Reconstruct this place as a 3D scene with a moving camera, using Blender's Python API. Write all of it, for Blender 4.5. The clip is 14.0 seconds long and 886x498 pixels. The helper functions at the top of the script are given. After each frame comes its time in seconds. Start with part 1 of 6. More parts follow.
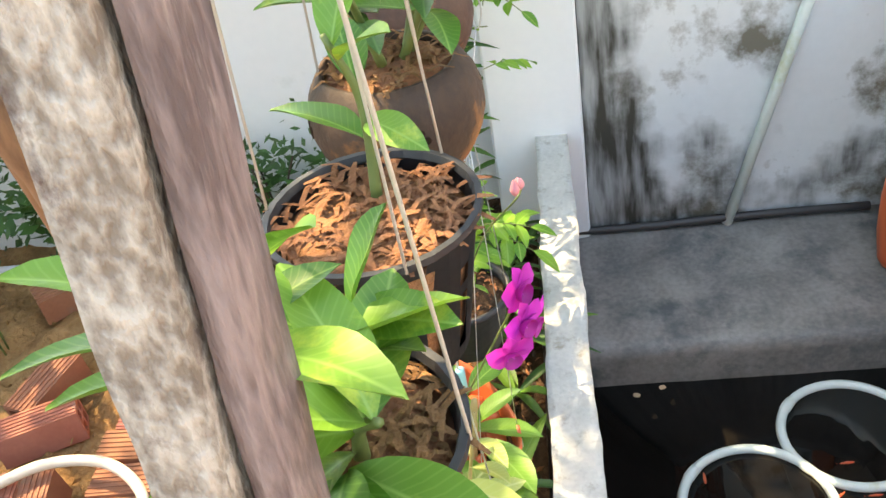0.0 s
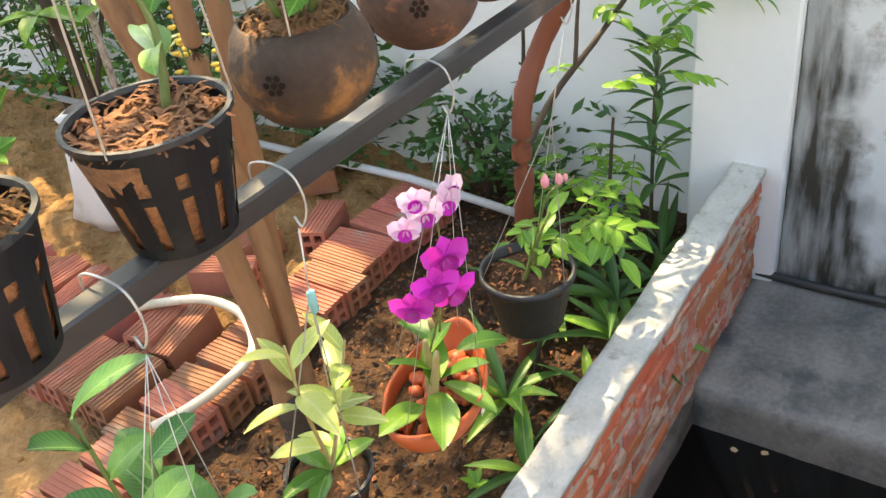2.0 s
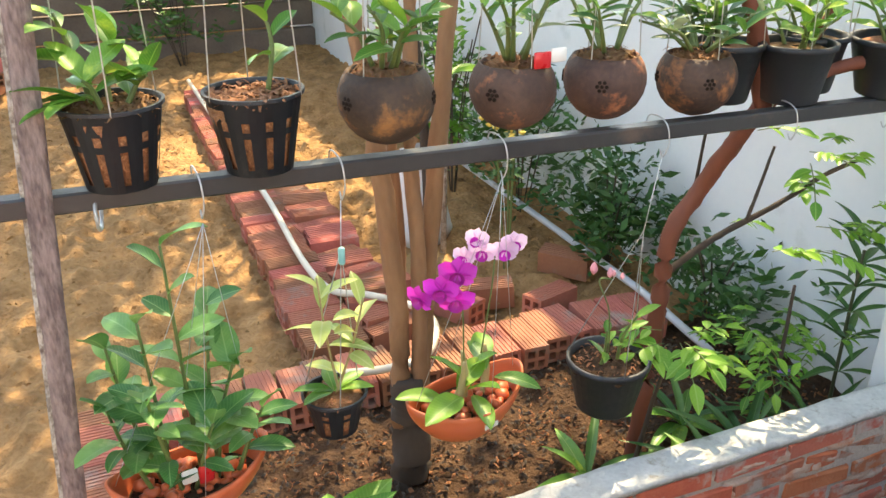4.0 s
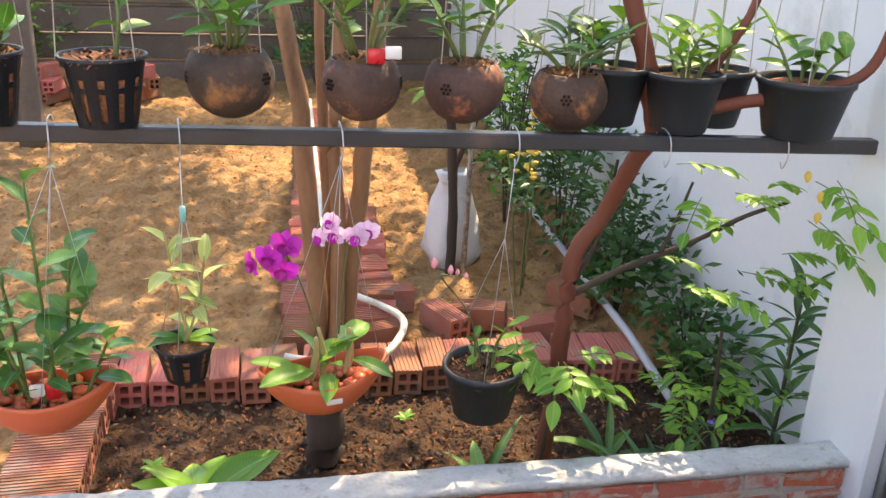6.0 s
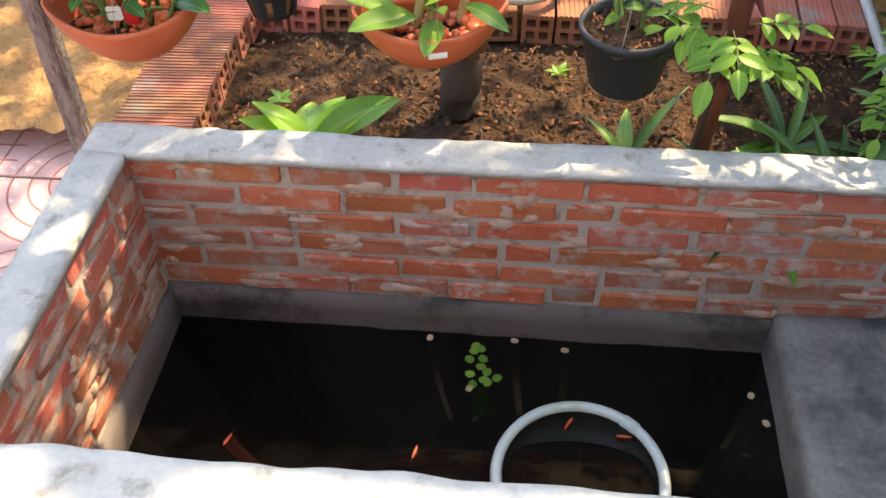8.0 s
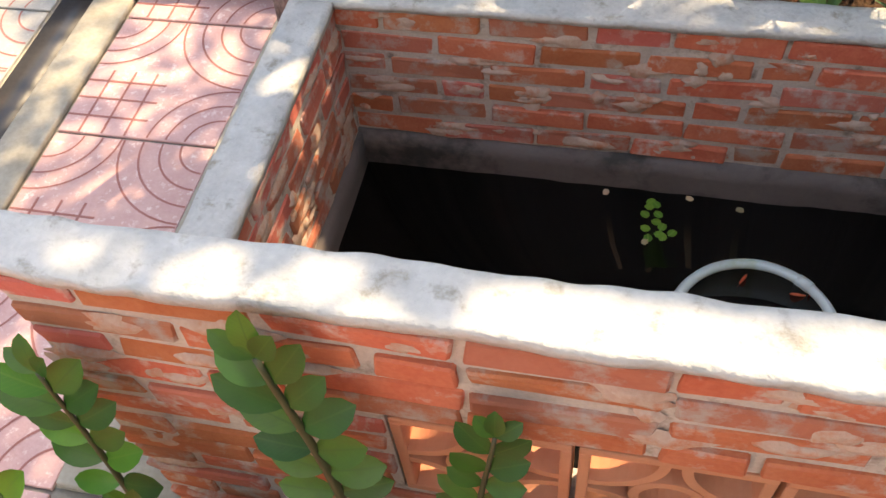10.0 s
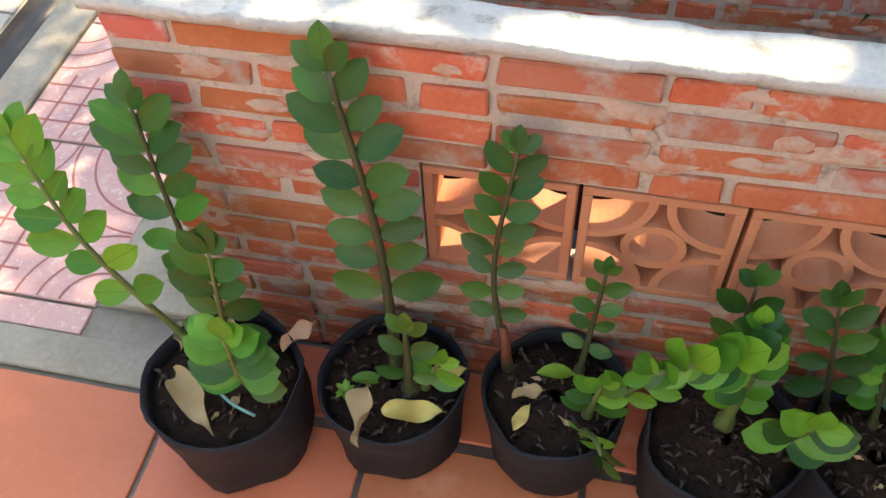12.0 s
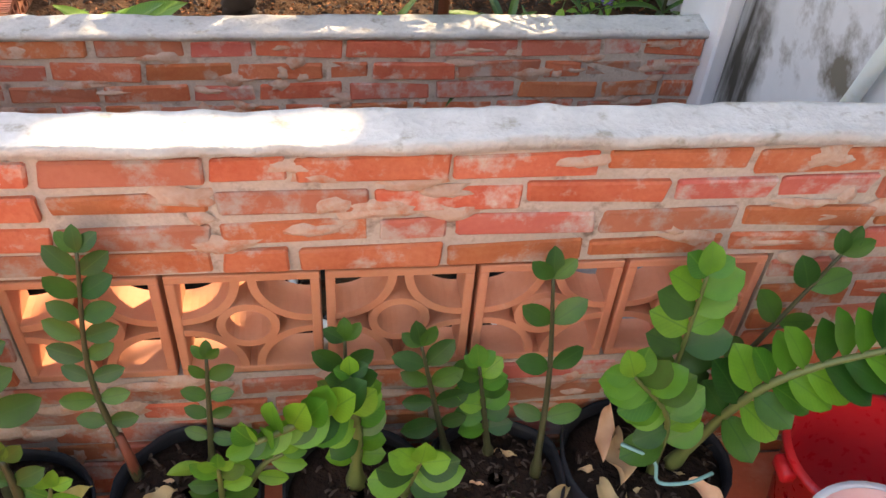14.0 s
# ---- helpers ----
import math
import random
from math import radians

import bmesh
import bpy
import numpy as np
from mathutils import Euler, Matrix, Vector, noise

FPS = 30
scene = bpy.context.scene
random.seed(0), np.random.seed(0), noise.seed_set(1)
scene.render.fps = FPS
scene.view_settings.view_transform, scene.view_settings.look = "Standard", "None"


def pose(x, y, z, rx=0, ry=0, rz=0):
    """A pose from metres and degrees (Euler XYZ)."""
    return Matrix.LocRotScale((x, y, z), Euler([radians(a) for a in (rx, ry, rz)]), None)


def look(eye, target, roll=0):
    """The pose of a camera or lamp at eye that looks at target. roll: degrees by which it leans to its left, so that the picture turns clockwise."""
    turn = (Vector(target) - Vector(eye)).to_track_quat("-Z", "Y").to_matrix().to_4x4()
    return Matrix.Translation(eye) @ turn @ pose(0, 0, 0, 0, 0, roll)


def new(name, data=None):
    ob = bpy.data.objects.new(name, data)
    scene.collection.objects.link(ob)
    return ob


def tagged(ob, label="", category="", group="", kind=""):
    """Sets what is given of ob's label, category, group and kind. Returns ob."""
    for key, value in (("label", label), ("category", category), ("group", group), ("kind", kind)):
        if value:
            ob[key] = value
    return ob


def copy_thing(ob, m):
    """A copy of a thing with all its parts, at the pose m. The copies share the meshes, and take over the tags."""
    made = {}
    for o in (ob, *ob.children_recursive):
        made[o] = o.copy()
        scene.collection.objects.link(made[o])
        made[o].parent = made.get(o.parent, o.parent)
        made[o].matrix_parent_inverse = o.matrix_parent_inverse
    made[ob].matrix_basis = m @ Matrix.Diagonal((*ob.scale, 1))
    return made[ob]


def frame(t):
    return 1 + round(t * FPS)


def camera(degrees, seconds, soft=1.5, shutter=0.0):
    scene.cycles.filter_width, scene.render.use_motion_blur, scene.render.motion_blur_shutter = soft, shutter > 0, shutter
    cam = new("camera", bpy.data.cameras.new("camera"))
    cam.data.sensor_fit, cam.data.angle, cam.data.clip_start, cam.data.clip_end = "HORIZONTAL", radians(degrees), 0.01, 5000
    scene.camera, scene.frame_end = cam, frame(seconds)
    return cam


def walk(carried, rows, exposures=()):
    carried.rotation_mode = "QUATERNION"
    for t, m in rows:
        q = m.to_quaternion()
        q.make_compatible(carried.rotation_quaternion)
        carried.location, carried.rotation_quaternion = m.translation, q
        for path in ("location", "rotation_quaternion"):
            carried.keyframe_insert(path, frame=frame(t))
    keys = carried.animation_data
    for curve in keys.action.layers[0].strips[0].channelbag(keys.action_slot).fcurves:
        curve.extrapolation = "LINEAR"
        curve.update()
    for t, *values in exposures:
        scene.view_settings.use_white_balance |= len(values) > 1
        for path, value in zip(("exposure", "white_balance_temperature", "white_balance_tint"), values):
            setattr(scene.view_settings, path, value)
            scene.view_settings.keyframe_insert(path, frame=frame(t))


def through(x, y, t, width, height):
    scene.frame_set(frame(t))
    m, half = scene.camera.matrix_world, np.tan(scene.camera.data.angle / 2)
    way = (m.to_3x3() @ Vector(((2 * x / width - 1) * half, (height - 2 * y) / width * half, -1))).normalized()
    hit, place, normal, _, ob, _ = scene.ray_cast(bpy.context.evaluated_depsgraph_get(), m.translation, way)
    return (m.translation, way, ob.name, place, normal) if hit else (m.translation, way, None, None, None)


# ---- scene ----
cam = camera(53.0, 14.0)
PATH = [
    (0, (-0.840, 0.868, 1.462), (0.742, 1.144, 0.270), -11.1),
    (0.5, (-0.868, 0.733, 1.473), (0.654, 1.326, 0.312), -9.0),
    (1, (-0.900, 0.594, 1.460), (0.553, 1.373, 0.328), -5.9),
    (1.5, (-0.858, 0.504, 1.455), (0.562, 1.403, 0.370), -6.6),
    (2, (-0.782, 0.392, 1.443), (0.526, 1.398, 0.312), -8.4),
    (2.5, (-0.721, 0.262, 1.434), (0.404, 1.491, 0.327), -9.3),
    (3, (-0.694, 0.133, 1.435), (0.238, 1.581, 0.418), -3.9),
    (3.5, (-0.669, -0.13, 1.462), (0.186, 1.374, 0.458), -1.0),
    (3.7, (-0.660, -0.186, 1.468), (0.149, 1.402, 0.57), -0.9),
    (5.8, (-0.121, -0.530, 1.403), (0.259, 1.302, 0.690), 1.9),
    (6, (-0.084, -0.553, 1.404), (0.259, 1.272, 0.677), 2.3),
    (6.5, (-0.007, -0.570, 1.388), (0.354, 1.175, 0.508), 2.9),
    (7, (0.094, -0.452, 1.346), (0.262, 1.184, 0.222), 2.9),
    (7.5, (0.168, -0.316, 1.318), (0.133, 1.140, -0.038), -1.1),
    (7.7, (0.162, -0.294, 1.306), (0.044, 1.138, -0.080), -1.2),
    (9.8, (0.050, -0.290, 1.380), (-0.228, 0.820, -0.255), -5.4),
    (10, (0.010, -0.385, 1.358), (-0.365, 0.744, -0.250), -8.0),
    (10.5, (0.016, -0.551, 1.339), (-0.523, 0.562, -0.232), -9.8),
    (11, (0.039, -0.703, 1.32), (-0.504, 0.383, -0.27), -9.8),
    (11.5, (0.024, -0.729, 1.321), (-0.418, 0.415, -0.26), -8.6),
    (12, (0.015, -0.759, 1.317), (-0.301, 0.434, -0.257), -3.3),
    (12.5, (0.038, -0.777, 1.307), (-0.02, 0.501, -0.23), 3.2),
    (13, (0.101, -0.795, 1.318), (0.183, 0.479, -0.222), 2.1),
    (13.5, (0.167, -0.808, 1.322), (0.365, 0.508, -0.171), 2.9),
    (14, (0.217, -0.827, 1.32), (0.465, 0.599, -0.061), 4.9),
]
walk(cam, [(t, look(eye, target, roll)) for t, eye, target, roll in PATH],
     exposures=[(0, 2.9, 9100, 6), (1.0, 2.7, 9100, 6), (3.7, 2.65, 8500, 4), (6.5, 2.4, 7900, 14), (7.5, 2.5, 8200, 10), (10, 2.12, 8700, 12), (10.6, 2.02, 8400, 10), (11.5, 2.2, 8000, 5), (13, 2.2, 8500, 14), (14, 2.43, 8800, 17)])

# ---- light ----
world = bpy.data.worlds.new("sky")
scene.world = world
world.use_nodes = True
SUN_DIR = Vector((0.50, 0.62, 1.0)).normalized()
sky = world.node_tree.nodes.new("ShaderNodeTexSky")
sky.sky_type = "NISHITA"
sky.sun_disc = False
sky.sun_elevation = math.asin(SUN_DIR.z)
sky.sun_rotation = math.atan2(SUN_DIR.x, SUN_DIR.y)
back = world.node_tree.nodes["Background"]
world.node_tree.links.new(sky.outputs[0], back.inputs[0])
back.inputs[1].default_value = 0.15
sun = new("sun", bpy.data.lights.new("sun", "SUN"))
sun.data.energy = 2.3
sun.data.angle = radians(0.7)
sun.data.color = (1.0, 0.86, 0.66)
sun.matrix_world = look(SUN_DIR * 20, (0, 0, 0))


# ---- materials ----
def material(name, base, other, rough=0.7, scale=8.0, fine=90.0, bump=0.3, spread=0.5, vary=0.0,
             grain=None, metal=0.0, stain=None, stain_scale=2.5, stain_at=0.55, through=0.0, coat=0.0, depth=0.004, vein=None):
    """A surface of two colours mixed by a coarse noise, with a fine noise, relief, stains and a piece-to-piece variation."""
    m = bpy.data.materials.new(name)
    m.use_nodes = True
    nt = m.node_tree
    bsdf = nt.nodes["Principled BSDF"]
    co = nt.nodes.new("ShaderNodeTexCoord")
    mp = nt.nodes.new("ShaderNodeMapping")
    nt.links.new(co.outputs["Object"], mp.inputs["Vector"])
    info = nt.nodes.new("ShaderNodeObjectInfo")
    off = nt.nodes.new("ShaderNodeVectorMath")
    off.operation = "SCALE"
    off.inputs[0].default_value = (13.0, 7.0, 5.0)
    nt.links.new(info.outputs["Random"], off.inputs["Scale"])
    nt.links.new(off.outputs[0], mp.inputs["Location"])
    if grain:
        mp.inputs["Scale"].default_value = grain
    n1 = nt.nodes.new("ShaderNodeTexNoise")
    n1.inputs["Scale"].default_value = scale
    n1.inputs["Detail"].default_value = 5
    n2 = nt.nodes.new("ShaderNodeTexNoise")
    n2.inputs["Scale"].default_value = fine
    n2.inputs["Detail"].default_value = 4
    for n in (n1, n2):
        nt.links.new(mp.outputs[0], n.inputs["Vector"])
    ramp = nt.nodes.new("ShaderNodeMapRange")
    ramp.inputs[1].default_value, ramp.inputs[2].default_value = 0.5 - 0.28 * spread - 0.04, 0.5 + 0.28 * spread + 0.04
    add = nt.nodes.new("ShaderNodeMath")
    add.operation = "MULTIPLY_ADD"
    add.inputs[1].default_value = 0.4
    nt.links.new(n2.outputs[0], add.inputs[0])
    mul = nt.nodes.new("ShaderNodeMath")
    mul.operation = "MULTIPLY"
    mul.inputs[1].default_value = 0.6
    nt.links.new(n1.outputs[0], mul.inputs[0])
    nt.links.new(mul.outputs[0], add.inputs[2])
    nt.links.new(add.outputs[0], ramp.inputs[0])
    mix = nt.nodes.new("ShaderNodeMixRGB")
    mix.inputs[1].default_value, mix.inputs[2].default_value = (*base, 1), (*other, 1)
    nt.links.new(ramp.outputs[0], mix.inputs[0])
    out = mix.outputs[0]
    if stain:
        n3 = nt.nodes.new("ShaderNodeTexNoise")
        n3.inputs["Scale"].default_value = stain_scale
        n3.inputs["Detail"].default_value = 7
        n3.inputs["Roughness"].default_value = 0.65
        nt.links.new(mp.outputs[0], n3.inputs["Vector"])
        r3 = nt.nodes.new("ShaderNodeMapRange")
        r3.inputs[1].default_value, r3.inputs[2].default_value = stain_at, stain_at + 0.13
        nt.links.new(n3.outputs[0], r3.inputs[0])
        m3 = nt.nodes.new("ShaderNodeMixRGB")
        m3.inputs[2].default_value = (*stain, 1)
        nt.links.new(r3.outputs[0], m3.inputs[0])
        nt.links.new(out, m3.inputs[1])
        out = m3.outputs[0]
    if vary:
        hsv = nt.nodes.new("ShaderNodeHueSaturation")
        r4 = nt.nodes.new("ShaderNodeMapRange")
        r4.inputs[3].default_value, r4.inputs[4].default_value = 1 - vary, 1 + vary
        nt.links.new(info.outputs["Random"], r4.inputs[0])
        nt.links.new(r4.outputs[0], hsv.inputs["Value"])
        r5 = nt.nodes.new("ShaderNodeMath")
        r5.operation = "MULTIPLY_ADD"
        r5.inputs[1].default_value, r5.inputs[2].default_value = -0.035 * vary / 0.3, 0.5 + 0.017 * vary / 0.3
        nt.links.new(info.outputs["Random"], r5.inputs[0])
        nt.links.new(r5.outputs[0], hsv.inputs["Hue"])
        nt.links.new(out, hsv.inputs["Color"])
        out = hsv.outputs[0]
    if vein:
        sv = nt.nodes.new("ShaderNodeSeparateXYZ")
        nt.links.new(co.outputs["Object"], sv.inputs[0])

        def calc(op, a, b=None):
            q = nt.nodes.new("ShaderNodeMath")
            q.operation = op
            for k, val in enumerate((a, b)):
                if val is None:
                    continue
                if isinstance(val, (int, float)):
                    q.inputs[k].default_value = val
                else:
                    nt.links.new(val, q.inputs[k])
            return q.outputs[0]
        off_rib = calc("ABSOLUTE", sv.outputs["Y"])
        rib = nt.nodes.new("ShaderNodeMapRange")
        rib.inputs[1].default_value, rib.inputs[2].default_value = 0.0003, 0.0017
        rib.inputs[3].default_value, rib.inputs[4].default_value = 0.75, 0.0
        nt.links.new(off_rib, rib.inputs[0])
        wave = calc("SINE", calc("MULTIPLY", calc("SUBTRACT", sv.outputs["X"], off_rib), 900.0))
        line = nt.nodes.new("ShaderNodeMapRange")
        line.inputs[1].default_value, line.inputs[2].default_value = 0.55, 1.0
        line.inputs[3].default_value, line.inputs[4].default_value = 0.0, 0.22
        nt.links.new(wave, line.inputs[0])
        mv = nt.nodes.new("ShaderNodeMixRGB")
        mv.inputs[2].default_value = (*vein, 1)
        nt.links.new(calc("MAXIMUM", rib.outputs[0], line.outputs[0]), mv.inputs[0])
        nt.links.new(out, mv.inputs[1])
        out = mv.outputs[0]
    nt.links.new(out, bsdf.inputs["Base Color"])
    rr = nt.nodes.new("ShaderNodeMapRange")
    rr.inputs[3].default_value, rr.inputs[4].default_value = max(0.05, rough - 0.12), min(1, rough + 0.12)
    nt.links.new(n2.outputs[0], rr.inputs[0])
    nt.links.new(rr.outputs[0], bsdf.inputs["Roughness"])
    bsdf.inputs["Metallic"].default_value = metal
    bsdf.inputs["Coat Weight"].default_value = coat
    if bump:
        b = nt.nodes.new("ShaderNodeBump")
        b.inputs["Strength"].default_value, b.inputs["Distance"].default_value = bump, depth
        nt.links.new(add.outputs[0], b.inputs["Height"])
        nt.links.new(b.outputs[0], bsdf.inputs["Normal"])
    if through:
        tr = nt.nodes.new("ShaderNodeBsdfTranslucent")
        nt.links.new(out, tr.inputs["Color"])
        ms = nt.nodes.new("ShaderNodeMixShader")
        ms.inputs[0].default_value = through
        nt.links.new(bsdf.outputs[0], ms.inputs[1])
        nt.links.new(tr.outputs[0], ms.inputs[2])
        nt.links.new(ms.outputs[0], nt.nodes["Material Output"].inputs["Surface"])
    return m


BRICK = material("brick_clay", (0.47, 0.105, 0.045), (0.58, 0.19, 0.095), 0.88, 16, 150, 0.9, 0.5, 0.15, stain=(0.52, 0.41, 0.34), stain_scale=17, stain_at=0.53)
BRICK_DULL = material("weathered_brick", (0.42, 0.105, 0.06), (0.53, 0.185, 0.12), 0.9, 12, 140, 0.7, 0.9, 0.22, stain=(0.46, 0.36, 0.31), stain_scale=17, stain_at=0.49)
MORTAR = material("mortar", (0.40, 0.335, 0.285), (0.60, 0.52, 0.45), 0.95, 16, 160, 1.0, 0.5, stain=(0.20, 0.15, 0.12), stain_scale=16, stain_at=0.54)
RENDER_CAP = material("cement_wash", (0.42, 0.42, 0.40), (0.59, 0.58, 0.55), 0.9, 18, 110, 1.0, 0.5, stain=(0.31, 0.285, 0.24), stain_scale=26, stain_at=0.56, depth=0.008)
WHITEWASH = material("whitewash", (0.72, 0.76, 0.78), (0.80, 0.83, 0.84), 0.8, 1.5, 40, 0.15, 0.8, stain=(0.60, 0.64, 0.64), stain_scale=3, stain_at=0.6)
PILASTER = material("white_paint", (0.74, 0.77, 0.79), (0.80, 0.82, 0.83), 0.75, 4, 50, 0.2, 0.7)
SMEAR = material("mortar_dust", (0.44, 0.27, 0.19), (0.56, 0.43, 0.35), 0.95, 22, 150, 1.0, 0.6, stain=(0.50, 0.20, 0.11), stain_scale=30, stain_at=0.52)
CEMENT_DARK = material("wet_cement", (0.13, 0.126, 0.12), (0.30, 0.285, 0.265), 0.55, 9, 80, 0.8, 0.45, stain=(0.085, 0.095, 0.10), stain_scale=7, stain_at=0.53)
CEMENT_BAND = material("mottled_cement", (0.12, 0.095, 0.085), (0.20, 0.165, 0.15), 0.75, 8, 90, 0.5, 0.9, stain=(0.05, 0.045, 0.04), stain_scale=6, stain_at=0.5)
CEMENT = material("grey_cement", (0.27, 0.245, 0.195), (0.41, 0.38, 0.32), 0.88, 9, 90, 0.6, 0.5, stain=(0.27, 0.25, 0.2), stain_scale=5, stain_at=0.57)
SAND = material("sandy_soil", (0.22, 0.112, 0.046), (0.45, 0.26, 0.118), 0.95, 11, 60, 1.0, 0.5, stain=(0.20, 0.115, 0.055), stain_scale=3.5, stain_at=0.56, depth=0.03)
SOIL = material("damp_soil", (0.034, 0.018, 0.011), (0.105, 0.058, 0.033), 0.95, 20, 90, 1.0, 0.5, stain=(0.16, 0.10, 0.055), stain_scale=5, stain_at=0.62, depth=0.03)
COMPOST = material("bag_compost", (0.009, 0.006, 0.005), (0.042, 0.025, 0.017), 0.95, 22, 90, 1.0, 0.9, depth=0.02)
COIR = material("coconut_fibre", (0.075, 0.03, 0.012), (0.37, 0.17, 0.065), 0.95, 45, 160, 1.0, 0.9, 0.3, grain=(1, 1, 1), depth=0.01)
TERRA_TILE = material("terracotta_tile", (0.50, 0.135, 0.058), (0.62, 0.20, 0.10), 0.5, 4, 90, 0.12, 0.8, 0.12, stain=(0.66, 0.34, 0.22), stain_scale=3, stain_at=0.6)
PINK_TILE = material("pink_terrazzo", (0.50, 0.27, 0.25), (0.66, 0.44, 0.41), 0.75, 12, 130, 0.5, 1.0, 0.06, stain=(0.74, 0.6, 0.57), stain_scale=60, stain_at=0.56)
PINK_GROOVE = material("tile_groove", (0.30, 0.11, 0.095), (0.38, 0.16, 0.14), 0.85, 12, 130, 0.3, 0.6)
VENT = material("vent_clay", (0.55, 0.20, 0.11), (0.64, 0.28, 0.17), 0.8, 9, 110, 0.3, 0.8, 0.1, stain=(0.6, 0.42, 0.33), stain_scale=9, stain_at=0.64)
HOLLOW = material("hollow_brick", (0.31, 0.095, 0.06), (0.46, 0.18, 0.12), 0.88, 8, 100, 0.5, 0.9, 0.34, stain=(0.28, 0.22, 0.19), stain_scale=6, stain_at=0.56)
POT_CLAY = material("terracotta_plastic", (0.52, 0.10, 0.035), (0.60, 0.135, 0.05), 0.45, 6, 60, 0.1, 0.7, stain=(0.5, 0.2, 0.12), stain_scale=5, stain_at=0.62)
BLACK_PLASTIC = material("black_plastic", (0.013, 0.014, 0.018), (0.03, 0.032, 0.038), 0.5, 8, 90, 0.25, 0.8, stain=(0.07, 0.062, 0.055), stain_scale=7, stain_at=0.62)
BAG_PLASTIC = material("black_bag", (0.012, 0.013, 0.017), (0.028, 0.03, 0.036), 0.6, 5, 40, 0.5, 0.8, stain=(0.036, 0.034, 0.033), stain_scale=5, stain_at=0.58, grain=(1, 1, 4))
STEEL = material("painted_steel", (0.028, 0.027, 0.03), (0.055, 0.05, 0.048), 0.42, 6, 80, 0.2, 0.8, stain=(0.11, 0.075, 0.06), stain_scale=6, stain_at=0.6)
WOOD_GREY = material("weathered_wood", (0.22, 0.175, 0.14), (0.52, 0.46, 0.40), 0.92, 60, 240, 1.0, 0.2, grain=(1, 1, 0.6), stain=(0.13, 0.085, 0.07), stain_scale=50, stain_at=0.56, depth=0.008)
# Same wood as WOOD_GREY; shade on the post's side is put into the colour.
WOOD_SHADED = material("shaded_wood", (0.13, 0.09, 0.085), (0.30, 0.22, 0.205), 0.9, 55, 220, 1.0, 0.25, grain=(1, 1, 0.25), stain=(0.38, 0.31, 0.28), stain_scale=45, stain_at=0.6, depth=0.006)
BARK = material("tan_bark", (0.20, 0.092, 0.042), (0.37, 0.20, 0.105), 0.9, 14, 90, 0.8, 0.9, grain=(1, 1, 0.3), stain=(0.10, 0.05, 0.03), stain_scale=6, stain_at=0.6)
BARK_RED = material("red_bark", (0.12, 0.03, 0.017), (0.22, 0.065, 0.034), 0.7, 12, 80, 0.5, 0.9, grain=(1, 1, 0.3))
BARK_DARK = material("dark_bark", (0.035, 0.024, 0.018), (0.085, 0.06, 0.045), 0.9, 12, 90, 0.8, 0.9, grain=(1, 1, 0.3))
SHELL = material("coconut_shell", (0.045, 0.023, 0.017), (0.10, 0.055, 0.038), 0.75, 14, 120, 0.9, 0.35, 0.2, stain=(0.36, 0.14, 0.055), stain_scale=15, stain_at=0.53)
LEAF_ORCHID = material("orchid_leaf", (0.065, 0.20, 0.02), (0.14, 0.31, 0.04), 0.45, 9, 50, 0.25, 0.8, 0.35, through=0.25, coat=0.12, stain=(0.36, 0.48, 0.07), stain_scale=14, stain_at=0.56, vein=(0.26, 0.44, 0.10))
LEAF_YELLOW = material("yellow_green_leaf", (0.36, 0.46, 0.09), (0.55, 0.60, 0.20), 0.4, 7, 40, 0.15, 0.8, 0.3, through=0.35, vein=(0.62, 0.66, 0.30))
LEAF_ZZ = material("glossy_leaf", (0.013, 0.078, 0.008), (0.034, 0.14, 0.013), 0.47, 9, 50, 0.2, 0.6, 0.35, through=0.2, coat=0.04, vein=(0.028, 0.11, 0.014))
LEAF_ZZ_NEW = material("young_glossy_leaf", (0.052, 0.215, 0.014), (0.108, 0.325, 0.026), 0.47, 9, 50, 0.2, 0.6, 0.35, through=0.25, coat=0.04, vein=(0.085, 0.25, 0.025))
LEAF_LIME = material("lime_leaf", (0.115, 0.30, 0.025), (0.21, 0.43, 0.05), 0.45, 8, 40, 0.15, 0.8, 0.3, through=0.35, vein=(0.30, 0.50, 0.10))
LEAF_DARK = material("dark_leaf", (0.03, 0.10, 0.02), (0.07, 0.18, 0.035), 0.4, 8, 40, 0.2, 0.8, 0.4, through=0.2, vein=(0.10, 0.22, 0.06))
LEAF_GREY = material("silvery_leaf", (0.12, 0.20, 0.12), (0.25, 0.33, 0.22), 0.45, 8, 40, 0.2, 0.8, 0.3, through=0.2)
LEAF_DRY = material("dry_leaf", (0.46, 0.29, 0.14), (0.66, 0.48, 0.29), 0.8, 7, 50, 0.4, 0.9, 0.35)
LEAF_YELLOWED = material("yellowed_leaf", (0.36, 0.28, 0.05), (0.52, 0.46, 0.16), 0.6, 12, 60, 0.4, 0.6, 0.2, stain=(0.34, 0.38, 0.10), stain_scale=20, stain_at=0.55)
LEAF_OVAL = material("oval_leaf", (0.045, 0.17, 0.03), (0.15, 0.33, 0.09), 0.42, 10, 50, 0.25, 0.6, 0.4, through=0.25, stain=(0.30, 0.42, 0.16), stain_scale=18, stain_at=0.62, vein=(0.26, 0.42, 0.15))
STEM_GREEN = material("green_stem", (0.09, 0.13, 0.035), (0.15, 0.19, 0.06), 0.5, 12, 60, 0.2, 0.8)
STEM_DARK = material("dark_stem", (0.035, 0.045, 0.02), (0.07, 0.075, 0.03), 0.5, 12, 60, 0.2, 0.8)
